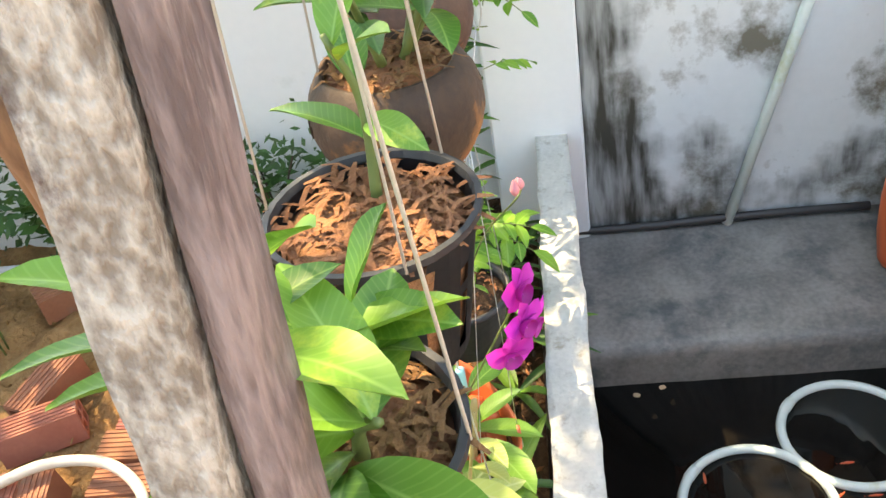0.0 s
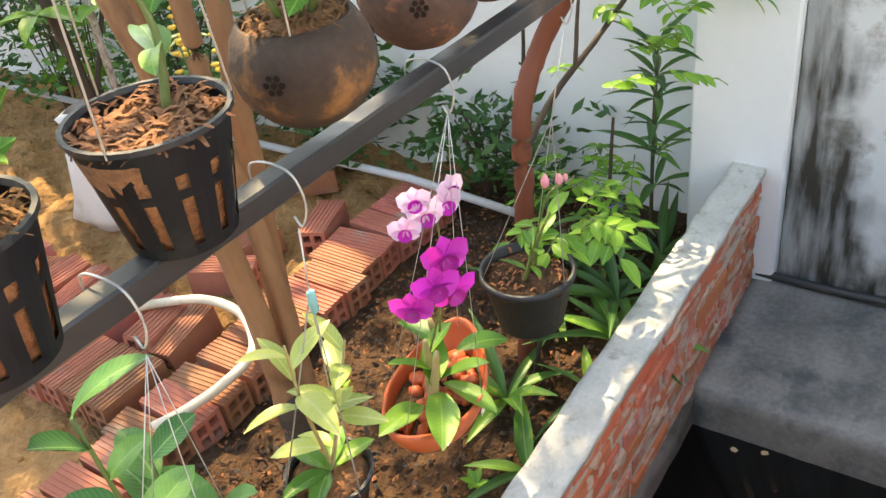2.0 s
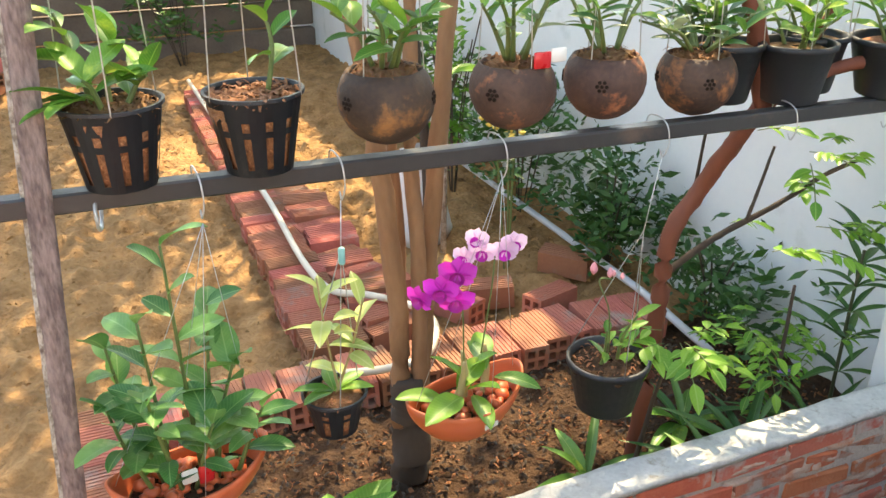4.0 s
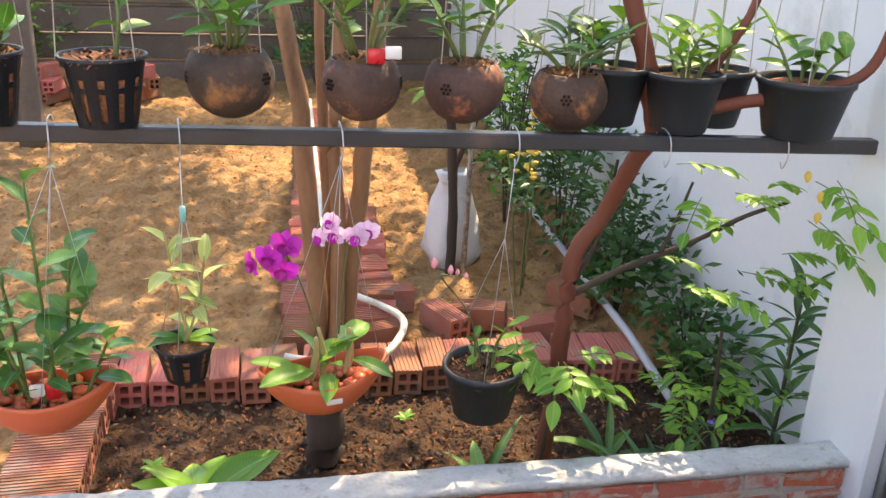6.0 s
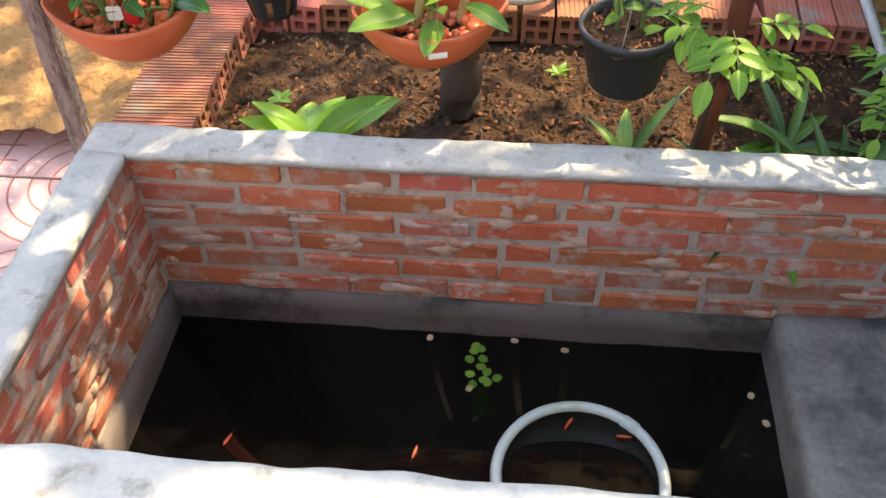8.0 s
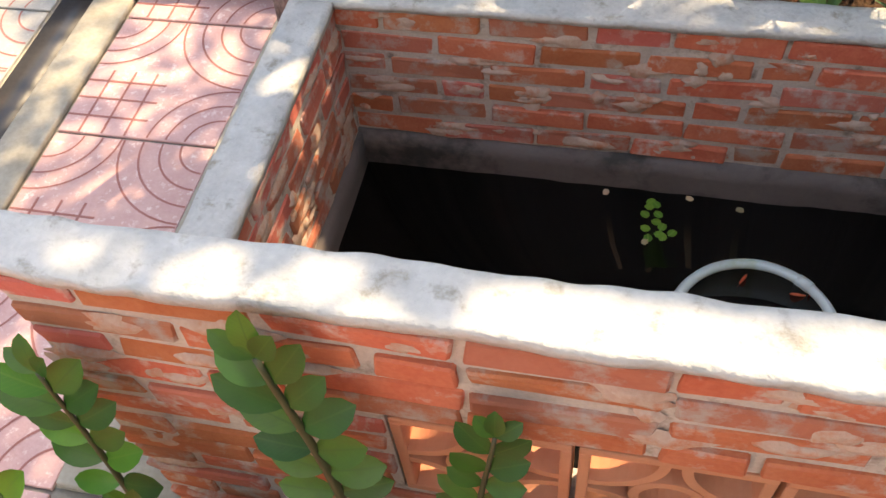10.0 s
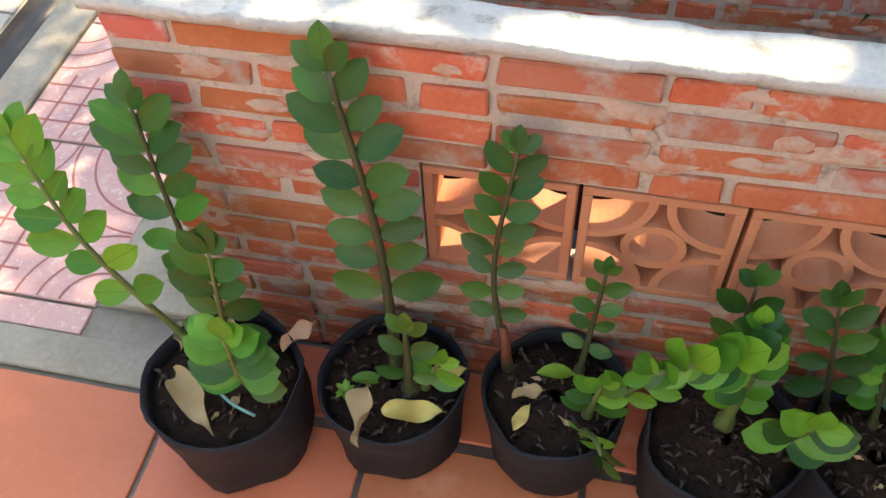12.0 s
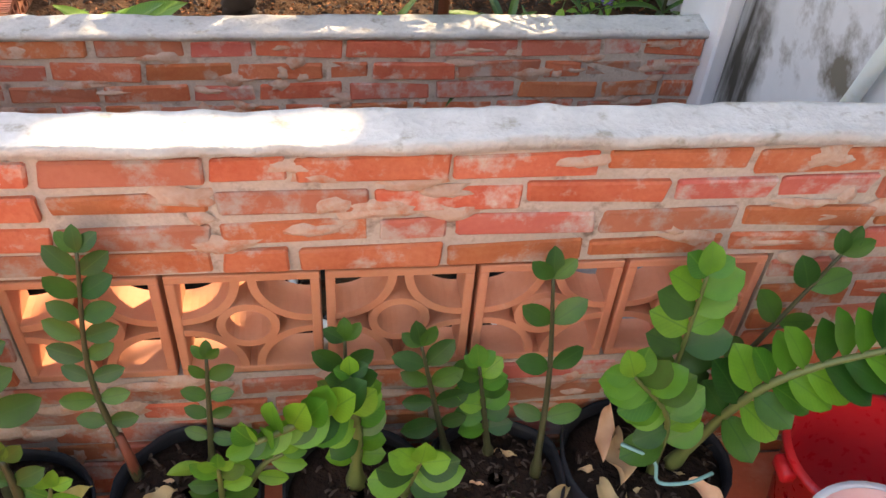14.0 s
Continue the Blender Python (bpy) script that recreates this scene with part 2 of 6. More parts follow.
STEM_TAN = material("dry_cane", (0.30, 0.22, 0.09), (0.42, 0.34, 0.16), 0.7, 12, 60, 0.2, 0.8)
PETAL = material("magenta_petal", (0.55, 0.02, 0.42), (0.66, 0.05, 0.55), 0.5, 9, 60, 0.1, 0.8, 0.15, through=0.3)
PETAL_PALE = material("pale_petal", (0.78, 0.50, 0.72), (0.84, 0.68, 0.80), 0.5, 9, 60, 0.1, 0.8, 0.08, through=0.3)
PETAL_DEEP = material("petal_throat", (0.34, 0.005, 0.2), (0.5, 0.03, 0.33), 0.5, 9, 60, 0.1, 0.8)
BUD_PINK = material("pink_bud", (0.66, 0.20, 0.27), (0.74, 0.36, 0.38), 0.5, 9, 60, 0.1, 0.8)
PURPLE = material("violet_petal", (0.22, 0.10, 0.55), (0.30, 0.16, 0.62), 0.5, 9, 60, 0.1, 0.8)
YELLOW = material("yellow_petal", (0.75, 0.48, 0.06), (0.8, 0.6, 0.12), 0.5, 9, 60, 0.1, 0.8)
WIRE = material("galvanised_wire", (0.50, 0.50, 0.50), (0.62, 0.62, 0.62), 0.4, 20, 90, 0.1, 0.8, metal=0.6)
TWINE = material("pale_twine", (0.50, 0.48, 0.44), (0.62, 0.60, 0.56), 0.8, 20, 90, 0.1, 0.8)
HOSE = material("cream_hose", (0.62, 0.56, 0.46), (0.70, 0.65, 0.56), 0.5, 6, 60, 0.1, 0.8, stain=(0.45, 0.38, 0.27), stain_scale=6, stain_at=0.6)
PVC = material("grey_pvc", (0.42, 0.43, 0.46), (0.56, 0.57, 0.60), 0.45, 5, 60, 0.1, 0.8, stain=(0.25, 0.23, 0.2), stain_scale=6, stain_at=0.55)
RING = material("white_pvc", (0.60, 0.70, 0.66), (0.72, 0.80, 0.77), 0.35, 5, 60, 0.1, 0.8, stain=(0.42, 0.46, 0.18), stain_scale=4, stain_at=0.6)
SACK = material("white_sack", (0.62, 0.60, 0.60), (0.74, 0.72, 0.71), 0.7, 8, 70, 0.4, 0.8, stain=(0.5, 0.42, 0.36), stain_scale=4, stain_at=0.58)
RED_PLASTIC = material("red_plastic", (0.58, 0.012, 0.02), (0.66, 0.03, 0.035), 0.3, 4, 60, 0.05, 0.6)
PAIL_WHITE = material("pale_plastic", (0.70, 0.73, 0.76), (0.78, 0.80, 0.82), 0.35, 4, 60, 0.05, 0.6)
PAIL_PINK = material("pink_plastic", (0.78, 0.52, 0.52), (0.82, 0.6, 0.6), 0.4, 4, 60, 0.05, 0.6)
TIE = material("teal_tie", (0.16, 0.42, 0.42), (0.25, 0.52, 0.5), 0.5, 8, 60, 0.05, 0.6)
LABEL = material("paper_label", (0.72, 0.7, 0.66), (0.8, 0.78, 0.75), 0.7, 12, 60, 0.05, 0.6)
FISH = material("koi_scales", (0.55, 0.05, 0.02), (0.62, 0.16, 0.06), 0.4, 20, 90, 0.1, 0.8)
BROWN_WALL = material("brown_boards", (0.10, 0.075, 0.06), (0.19, 0.15, 0.12), 0.85, 5, 60, 0.4, 0.8, 0.2)
GREY_TILE = material("grey_terrazzo", (0.30, 0.29, 0.27), (0.44, 0.43, 0.40), 0.8, 12, 130, 0.5, 1.0, 0.06, stain=(0.55, 0.54, 0.5), stain_scale=60, stain_at=0.57)


for dull in (COMPOST, SOIL, SAND, BAG_PLASTIC):
    dull.node_tree.nodes["Principled BSDF"].inputs["Specular IOR Level"].default_value = 0.15


def algae_wall_material():
    """White wash that turns to dark algae low down, with runs from the top."""
    m = material("algae_whitewash", (0.60, 0.64, 0.65), (0.70, 0.73, 0.74), 0.8, 3, 40, 0.3, 0.8, stain=(0.17, 0.155, 0.12), stain_scale=4.5, stain_at=0.52)
    nt = m.node_tree
    bsdf = nt.nodes["Principled BSDF"]
    old = bsdf.inputs["Base Color"].links[0].from_socket
    co = nt.nodes.new("ShaderNodeTexCoord")
    sep = nt.nodes.new("ShaderNodeSeparateXYZ")
    nt.links.new(co.outputs["Object"], sep.inputs[0])
    ns = nt.nodes.new("ShaderNodeTexNoise")
    ns.inputs["Scale"].default_value, ns.inputs["Detail"].default_value = 7, 8
    nt.links.new(co.outputs["Object"], ns.inputs["Vector"])
    # dirt height: high near the pilaster, lower further along
    a = nt.nodes.new("ShaderNodeMath")
    a.operation = "MULTIPLY_ADD"
    a.inputs[1].default_value, a.inputs[2].default_value = 1.5, -0.62
    nt.links.new(ns.outputs[0], a.inputs[0])
    near = nt.nodes.new("ShaderNodeMapRange")
    near.inputs[1].default_value, near.inputs[2].default_value = 0.60, 0.80
    near.inputs[3].default_value, near.inputs[4].default_value = 0.0, 1.1
    nt.links.new(sep.outputs["Y"], near.inputs[0])
    h = nt.nodes.new("ShaderNodeMath")
    h.operation = "ADD"
    nt.links.new(a.outputs[0], h.inputs[0])
    nt.links.new(near.outputs[0], h.inputs[1])
    d = nt.nodes.new("ShaderNodeMath")
    d.operation = "SUBTRACT"
    nt.links.new(h.outputs[0], d.inputs[0])
    nt.links.new(sep.outputs["Z"], d.inputs[1])
    r = nt.nodes.new("ShaderNodeMapRange")
    r.inputs[1].default_value, r.inputs[2].default_value = -0.16, 0.22
    nt.links.new(d.outputs[0], r.inputs[0])
    mx = nt.nodes.new("ShaderNodeMixRGB")
    mx.inputs[2].default_value = (0.045, 0.042, 0.032, 1)
    streak = nt.nodes.new("ShaderNodeMapping")
    streak.inputs["Scale"].default_value = (30, 30, 5)
    nt.links.new(co.outputs["Object"], streak.inputs["Vector"])
    nr = nt.nodes.new("ShaderNodeTexNoise")
    nr.inputs["Scale"].default_value, nr.inputs["Detail"].default_value = 1.0, 8
    nt.links.new(streak.outputs[0], nr.inputs["Vector"])
    rs = nt.nodes.new("ShaderNodeMapRange")
    rs.inputs[1].default_value, rs.inputs[2].default_value = 0.36, 0.62
    rs.inputs[3].default_value, rs.inputs[4].default_value = 0.5, 1.0
    nt.links.new(nr.outputs[0], rs.inputs[0])
    both = nt.nodes.new("ShaderNodeMath")
    both.operation = "MULTIPLY"
    nt.links.new(r.outputs[0], both.inputs[0])
    nt.links.new(rs.outputs[0], both.inputs[1])
    nt.links.new(both.outputs[0], mx.inputs[0])
    nt.links.new(old, mx.inputs[1])
    nt.links.new(mx.outputs[0], bsdf.inputs["Base Color"])
    return m


ALGAE = algae_wall_material()


def water_material():
    m = bpy.data.materials.new("dark_water")
    m.use_nodes = True
    nt = m.node_tree
    b = nt.nodes["Principled BSDF"]
    b.inputs["Base Color"].default_value = (0.006, 0.005, 0.004, 1)
    b.inputs["Roughness"].default_value = 0.04
    b.inputs["IOR"].default_value = 1.33
    n = nt.nodes.new("ShaderNodeTexNoise")
    n.inputs["Scale"].default_value = 9
    bp = nt.nodes.new("ShaderNodeBump")
    bp.inputs["Strength"].default_value, bp.inputs["Distance"].default_value = 0.25, 0.01
    nt.links.new(n.outputs[0], bp.inputs["Height"])
    nt.links.new(bp.outputs[0], b.inputs["Normal"])
    return m


WATER = water_material()


# ---- builders ----
RNG = random.Random(7)


def mesh_of(name, bm, mat, smooth=True):
    me = bpy.data.meshes.new(name)
    bm.normal_update()
    bm.to_mesh(me)
    bm.free()
    for m in (mat if isinstance(mat, (list, tuple)) else [mat]):
        me.materials.append(m)
    for p in me.polygons:
        p.use_smooth = smooth
    return me


def part(name, bm, mat, parent=None, label="", smooth=True):
    ob = new(name, mesh_of(name, bm, mat, smooth))
    ob.parent = parent
    if label:
        tagged(ob, label)
    return ob


def piece(name, me, parent, m):
    """One more object on a shared mesh."""
    ob = new(name, me)
    ob.parent = parent
    ob.matrix_basis = m
    return ob


def thing(name, at, label, category, group="", kind=""):
    ob = new(name)
    ob.location = at
    ob.empty_display_size = 0.05
    return tagged(ob, label, category, group, kind)


def box(bm, x0, x1, y0, y1, z0, z1, bevel=0.0, jit=0.0, segs=1):
    r = bmesh.ops.create_cube(bm, size=1.0)
    vs = r["verts"]
    for v in vs:
        v.co = Vector(((x0 + x1) / 2 + v.co.x * (x1 - x0), (y0 + y1) / 2 + v.co.y * (y1 - y0), (z0 + z1) / 2 + v.co.z * (z1 - z0)))
        if jit:
            v.co += Vector([RNG.uniform(-jit, jit) for _ in range(3)])
    if bevel:
        es = list({e for v in vs for e in v.link_edges})
        bmesh.ops.bevel(bm, geom=es, offset=bevel, segments=segs, affect="EDGES", profile=0.6)
    return bm


def slab(x0, x1, y0, y1, z0, z1, bevel=0.0):
    return box(bmesh.new(), x0, x1, y0, y1, z0, z1, bevel)


def rough_block(x0, x1, y0, y1, z0, z1, step, amount, seed, top_only=False):
    """A block cut into a grid and roughened by noise."""
    bm = bmesh.new()
    nx, ny, nz = [max(1, round(d / step)) for d in (x1 - x0, y1 - y0, z1 - z0)]
    verts = {}

    def v(i, j, k):
        if (i, j, k) not in verts:
            p = Vector((x0 + (x1 - x0) * i / nx, y0 + (y1 - y0) * j / ny, z0 + (z1 - z0) * k / nz))
            d = noise.noise_vector(p * 22 + Vector((seed, 0, 0))) * amount + noise.noise_vector(p * 6 + Vector((0, seed, 0))) * amount
            ends = Vector((0.3 if i in (0, nx) else 1, 1, 0 if k == 0 else 1))
            verts[i, j, k] = bm.verts.new(p + Vector((d.x * ends.x, d.y * ends.y, d.z * ends.z)))
        return verts[i, j, k]

    def quad(a, b, c, d):
        bm.faces.new((a, b, c, d))
    for i in range(nx):
        for j in range(ny):
            quad(v(i, j, nz), v(i + 1, j, nz), v(i + 1, j + 1, nz), v(i, j + 1, nz))
            quad(v(i, j, 0), v(i, j + 1, 0), v(i + 1, j + 1, 0), v(i + 1, j, 0))
        for k in range(nz):
            quad(v(i, 0, k), v(i + 1, 0, k), v(i + 1, 0, k + 1), v(i, 0, k + 1))
            quad(v(i, ny, k), v(i, ny, k + 1), v(i + 1, ny, k + 1), v(i + 1, ny, k))
    for j in range(ny):
        for k in range(nz):
            quad(v(0, j, k), v(0, j, k + 1), v(0, j + 1, k + 1), v(0, j + 1, k))
            quad(v(nx, j, k), v(nx, j + 1, k), v(nx, j + 1, k + 1), v(nx, j, k + 1))
    return bm


def ground_sheet(x0, x1, y0, y1, z, step, amount, seed, freq=6.0):
    bm = bmesh.new()
    nx, ny = max(1, round((x1 - x0) / step)), max(1, round((y1 - y0) / step))
    rows = []
    for j in range(ny + 1):
        row = []
        for i in range(nx + 1):
            p = Vector((x0 + (x1 - x0) * i / nx, y0 + (y1 - y0) * j / ny, seed))
            h = noise.fractal(p * freq, 0.7, 2.1, 5) * amount + abs(noise.noise(p * freq * 3.3)) * amount * 0.5
            row.append(bm.verts.new((p.x, p.y, z + h)))
        rows.append(row)
    for j in range(ny):
        for i in range(nx):
            bm.faces.new((rows[j][i], rows[j][i + 1], rows[j + 1][i + 1], rows[j + 1][i]))
    return bm


def tube(bm, pts, radii, sides=8, wobble=0.0, seed=0):
    """A tube along points, with a radius at each."""
    pts = [Vector(p) for p in pts]
    if not isinstance(radii, (list, tuple)):
        radii = [radii] * len(pts)
    rings = []
    up = Vector((0, 0, 1))
    for i, p in enumerate(pts):
        d = (pts[min(i + 1, len(pts) - 1)] - pts[max(i - 1, 0)]).normalized()
        a = d.cross(up)
        a = (a if a.length > 0.05 else d.cross(Vector((1, 0, 0)))).normalized()
        b = a.cross(d).normalized()
        ring = []
        for k in range(sides):
            t = 2 * math.pi * k / sides
            r = radii[i] * (1 + wobble * noise.noise(Vector((k * 1.7 + seed, i * 0.9, seed))))
            ring.append(bm.verts.new(p + (a * math.cos(t) + b * math.sin(t)) * r))
        rings.append(ring)
    for q, s in zip(rings, rings[1:]):
        for k in range(sides):
            bm.faces.new((q[k], q[(k + 1) % sides], s[(k + 1) % sides], s[k]))
    bm.faces.new(rings[0][::-1])
    bm.faces.new(rings[-1])
    return bm


def curve_points(pts, n=6):
    """Points on a smooth curve (Catmull-Rom) through the given ones."""
    pts = [Vector(p) for p in pts]
    if len(pts) < 3:
        return [pts[0].lerp(pts[-1], i / n) for i in range(n + 1)]
    ext = [pts[0] * 2 - pts[1], *pts, pts[-1] * 2 - pts[-2]]
    out = []
    for a, b, c, d in zip(ext, ext[1:], ext[2:], ext[3:]):
        for i in range(n):
            t = i / n
            out.append(0.5 * ((2 * b) + (c - a) * t + (2 * a - 5 * b + 4 * c - d) * t * t + (3 * b - a - 3 * c + d) * t ** 3))
    out.append(pts[-1])
    return out


def wires(bm, pts, r):
    return tube(bm, pts, r, 5)


def lathe(bm, profile, sides=24, wobble=0.0, seed=0, close_bottom=True):
    """Turns a profile of (radius, height) round the z axis."""
    rings = []
    for i, (r, z) in enumerate(profile):
        ring = []
        for k in range(sides):
            t = 2 * math.pi * k / sides
            w = 1 + wobble * noise.noise(Vector((math.cos(t) * 1.6 + seed, math.sin(t) * 1.6, z * 9)))
            ring.append(bm.verts.new((r * w * math.cos(t), r * w * math.sin(t), z)))
        rings.append(ring)
    for q, s in zip(rings, rings[1:]):
        for k in range(sides):
            bm.faces.new((q[k], q[(k + 1) % sides], s[(k + 1) % sides], s[k]))
    if close_bottom:
        bm.faces.new(rings[0][::-1])
    return bm


def leaf_mesh(name, mat, length, width, cup=0.15, droop=0.25, tip=1.6, widest=0.5, segs=8, wave=0.0, thick=0.0006):
    """A leaf along +x, its face up: a blade folded along the midrib and bent down to the tip."""
    bm = bmesh.new()
    rows = []
    for i in range(segs + 1):
        t = i / segs
        u = t / widest if t < widest else (1 - t) / (1 - widest)
        w = width / 2 * (math.sin(u * math.pi / 2) ** (0.8 if t < widest else 1 / tip * 1.1)) if 0 < t < 1 else width * 0.02
        x = length * (t - 0.12 * droop * t * t)
        z = -droop * length * t * t
        row = []
        for j in (-1, -0.5, 0, 0.5, 1):
            zz = z + cup * w * (j * j) * 1.2 + wave * width * math.sin(t * 9 + j) * abs(j)
            row.append(bm.verts.new((x, w * j, zz)))
        rows.append(row)
    for a, b in zip(rows, rows[1:]):
        for k in range(4):
            bm.faces.new((a[k], b[k], b[k + 1], a[k + 1]))
    return mesh_of(name, bm, mat)


def aim(base, way, roll=0.0, scale=1.0, face=Vector((0, 0, 1))):
    """A pose at base whose +x runs along way, and whose z leans to face."""
    x = Vector(way).normalized()
    y = Vector(face).cross(x)
    y = (y if y.length > 1e-3 else Vector((0, 1, 0))).normalized()
    z = x.cross(y)
    m = Matrix((x, y, z)).transposed().to_4x4()
    return Matrix.Translation(base) @ m @ Matrix.Rotation(roll, 4, "X") @ Matrix.Diagonal((scale, scale, scale, 1))


def around(angle, rise):
    return Vector((math.cos(angle) * math.cos(rise), math.sin(angle) * math.cos(rise), math.sin(rise)))


ORCHID_LEAVES = [leaf_mesh("leaf", LEAF_ORCHID, 0.112, 0.043, 0.3, 0.25, 1.9, 0.52, 10, 0.03), leaf_mesh("leaf", LEAF_ORCHID, 0.098, 0.039, 0.25, 0.45, 1.9, 0.52, 10, 0.04),
                 leaf_mesh("leaf", LEAF_ORCHID, 0.088, 0.043, 0.35, 0.15, 2.0, 0.52, 10, 0.03)]
YELLOW_LEAVES = [leaf_mesh("leaf", LEAF_YELLOW, 0.075, 0.026, 0.3, 0.3), leaf_mesh("leaf", LEAF_YELLOW, 0.06, 0.024, 0.2, 0.5)]
ZZ_LEAVES = [leaf_mesh("leaflet", LEAF_ZZ, 0.070, 0.038, 0.14, 0.12, 2.1, 0.5), leaf_mesh("leaflet", LEAF_ZZ, 0.064, 0.036, 0.12, 0.2, 2.1, 0.52)]
ZZ_NEW = [leaf_mesh("leaflet", LEAF_ZZ_NEW, 0.068, 0.036, 0.16, 0.12, 2.0, 0.5), leaf_mesh("leaflet", LEAF_ZZ_NEW, 0.062, 0.034, 0.14, 0.22, 2.0, 0.52)]
ZZ_BROAD = [leaf_mesh("leaflet", LEAF_ZZ_NEW, 0.068, 0.050, 0.16, 0.16, 2.2, 0.5, 8, 0.02), leaf_mesh("leaflet", LEAF_ZZ_NEW, 0.062, 0.046, 0.14, 0.28, 2.2, 0.52, 8, 0.02), leaf_mesh("leaflet", LEAF_ZZ, 0.066, 0.048, 0.14, 0.2, 2.2, 0.5, 8, 0.02)]
LIME_LEAVES = [leaf_mesh("leaflet", LEAF_LIME, 0.05, 0.024, 0.2, 0.3, 1.4, 0.42, 6), leaf_mesh("leaflet", LEAF_LIME, 0.042, 0.022, 0.2, 0.2, 1.4, 0.42, 6)]
DARK_LEAVES = [leaf_mesh("leaf", LEAF_DARK, 0.15, 0.024, 0.4, 0.45, 1.2, 0.45), leaf_mesh("leaf", LEAF_DARK, 0.12, 0.02, 0.4, 0.25, 1.2, 0.45)]
STRAP_LEAVES = [leaf_mesh("leaf", LEAF_DARK, 0.24, 0.028, 0.5, 0.55, 1.2, 0.4, 10), leaf_mesh("leaf", LEAF_ORCHID, 0.2, 0.045, 0.4, 0.5, 1.4, 0.45, 10)]
BROAD_LEAVES = [leaf_mesh("leaf", LEAF_LIME, 0.15, 0.062, 0.3, 0.35, 1.4, 0.5, 10, 0.03), leaf_mesh("leaf", LEAF_ORCHID, 0.14, 0.06, 0.3, 0.5, 1.4, 0.5, 10, 0.03)]
GREY_LEAVES = [leaf_mesh("leaf", LEAF_GREY, 0.07, 0.02, 0.3, 0.3), leaf_mesh("leaf", LEAF_DARK, 0.08, 0.026, 0.3, 0.35)]
OVAL_LEAVES = [leaf_mesh("leaf", LEAF_OVAL, 0.092, 0.046, 0.25, 0.3, 2.1, 0.5, 10, 0.03), leaf_mesh("leaf", LEAF_OVAL, 0.075, 0.042, 0.3, 0.15, 2.1, 0.52, 10, 0.03), leaf_mesh("leaf", LEAF_OVAL, 0.082, 0.04, 0.2, 0.5, 2.0, 0.5, 10, 0.03)]
DRY_LEAVES = [leaf_mesh("fallen_leaf", LEAF_DRY, 0.12, 0.036, 0.9, -0.12, 1.0, 0.35, 18, 0.4), leaf_mesh("fallen_leaf", LEAF_DRY, 0.085, 0.036, 0.8, 0.12, 1.0, 0.45, 18, 0.45)]
YELLOWED = leaf_mesh("fallen_leaf", LEAF_YELLOWED, 0.10, 0.042, 0.2, 0.1, 1.0, 0.35, 14, 0.2)


def brick_meshes(name, mats, length, height, thick, n, rough=0.0042):
    out = []
    for i in range(n):
        bm = box(bmesh.new(), -length / 2, length / 2, 0, thick, 0, height, 0.003, rough)
        out.append(mesh_of(name, bm, mats[i % len(mats)], False))
    return out


def brick_face(wall, x0, x1, z0, courses, pitch, skip=None, axis="x", plane=0.0, out=-1, mats=(BRICK,), seed=3, length=0.18, joint=0.012):
    """Courses of bricks on one face of a wall, each its own piece, proud of the mortar."""
    rnd = random.Random(seed)
    h = pitch - 0.0135
    full = brick_meshes("brick", mats, length, h, 0.02, 9)
    half = brick_meshes("brick", mats, length * 0.5 - joint / 2, h, 0.02, 3)
    cut = brick_meshes("brick", mats, length * 0.72, h, 0.02, 3)
    for c in range(courses):
        x = x0
        first = True
        while x < x1 - 0.03:
            r = rnd.random()
            if first and c % 2:
                ms, ln = half, length * 0.5 - joint / 2
            elif r < 0.12:
                ms, ln = half, length * 0.5 - joint / 2
            elif r < 0.22:
                ms, ln = cut, length * 0.72
            else:
                ms, ln = full, length
            first = False
            sx = 1.0
            if x + ln > x1:
                sx = (x1 - x) / ln
                ln = x1 - x
            z = z0 + c * pitch + 0.005 + rnd.uniform(-0.003, 0.003)
            mid = x + ln / 2
            if not (skip and skip(x, x + ln, z, z + h)):
                proud = rnd.uniform(0.003, 0.0075)
                if axis == "x":
                    m = Matrix.Translation((mid, plane - proud if out < 0 else plane + proud, z)) @ Matrix.Rotation(0 if out < 0 else math.pi, 4, "Z")
                else:
                    m = Matrix.Translation((plane + proud * out, mid, z)) @ Matrix.Rotation(math.pi / 2 if out > 0 else -math.pi / 2, 4, "Z")
                piece("brick", rnd.choice(ms), wall, m @ Matrix.Rotation(rnd.uniform(-0.014, 0.014), 4, "Y") @ Matrix.Diagonal((sx, 1, 1, 1)))
            x += ln + joint * rnd.uniform(0.7, 1.3)


def annulus(bm, cx, cz, r0, r1, a0, a1, y0, y1, n):
    """A solid arc of a ring, upright, from y0 to y1."""
    prev = None
    for i in range(n + 1):
        a = a0 + (a1 - a0) * i / n
        c, s = math.cos(a), math.sin(a)
        q = [bm.verts.new((cx + r * c, y, cz + r * s)) for r, y in ((r0, y0), (r1, y0), (r1, y1), (r0, y1))]
        if prev:
            for k in range(4):
                bm.faces.new((prev[k], prev[(k + 1) % 4], q[(k + 1) % 4], q[k]))
        prev_first = q if prev is None else prev_first
        prev = q
    if abs(a1 - a0) < 6.2:
        bm.faces.new(prev)
        bm.faces.new(prev_first[::-1])
    return bm


# ---- setting ----
GROUND_Z, TILE_Z, WATER_Z = 0.075, 0.0, -0.095
A_TOP, B_TOP = 0.695, 0.335
WALL_X = 1.22

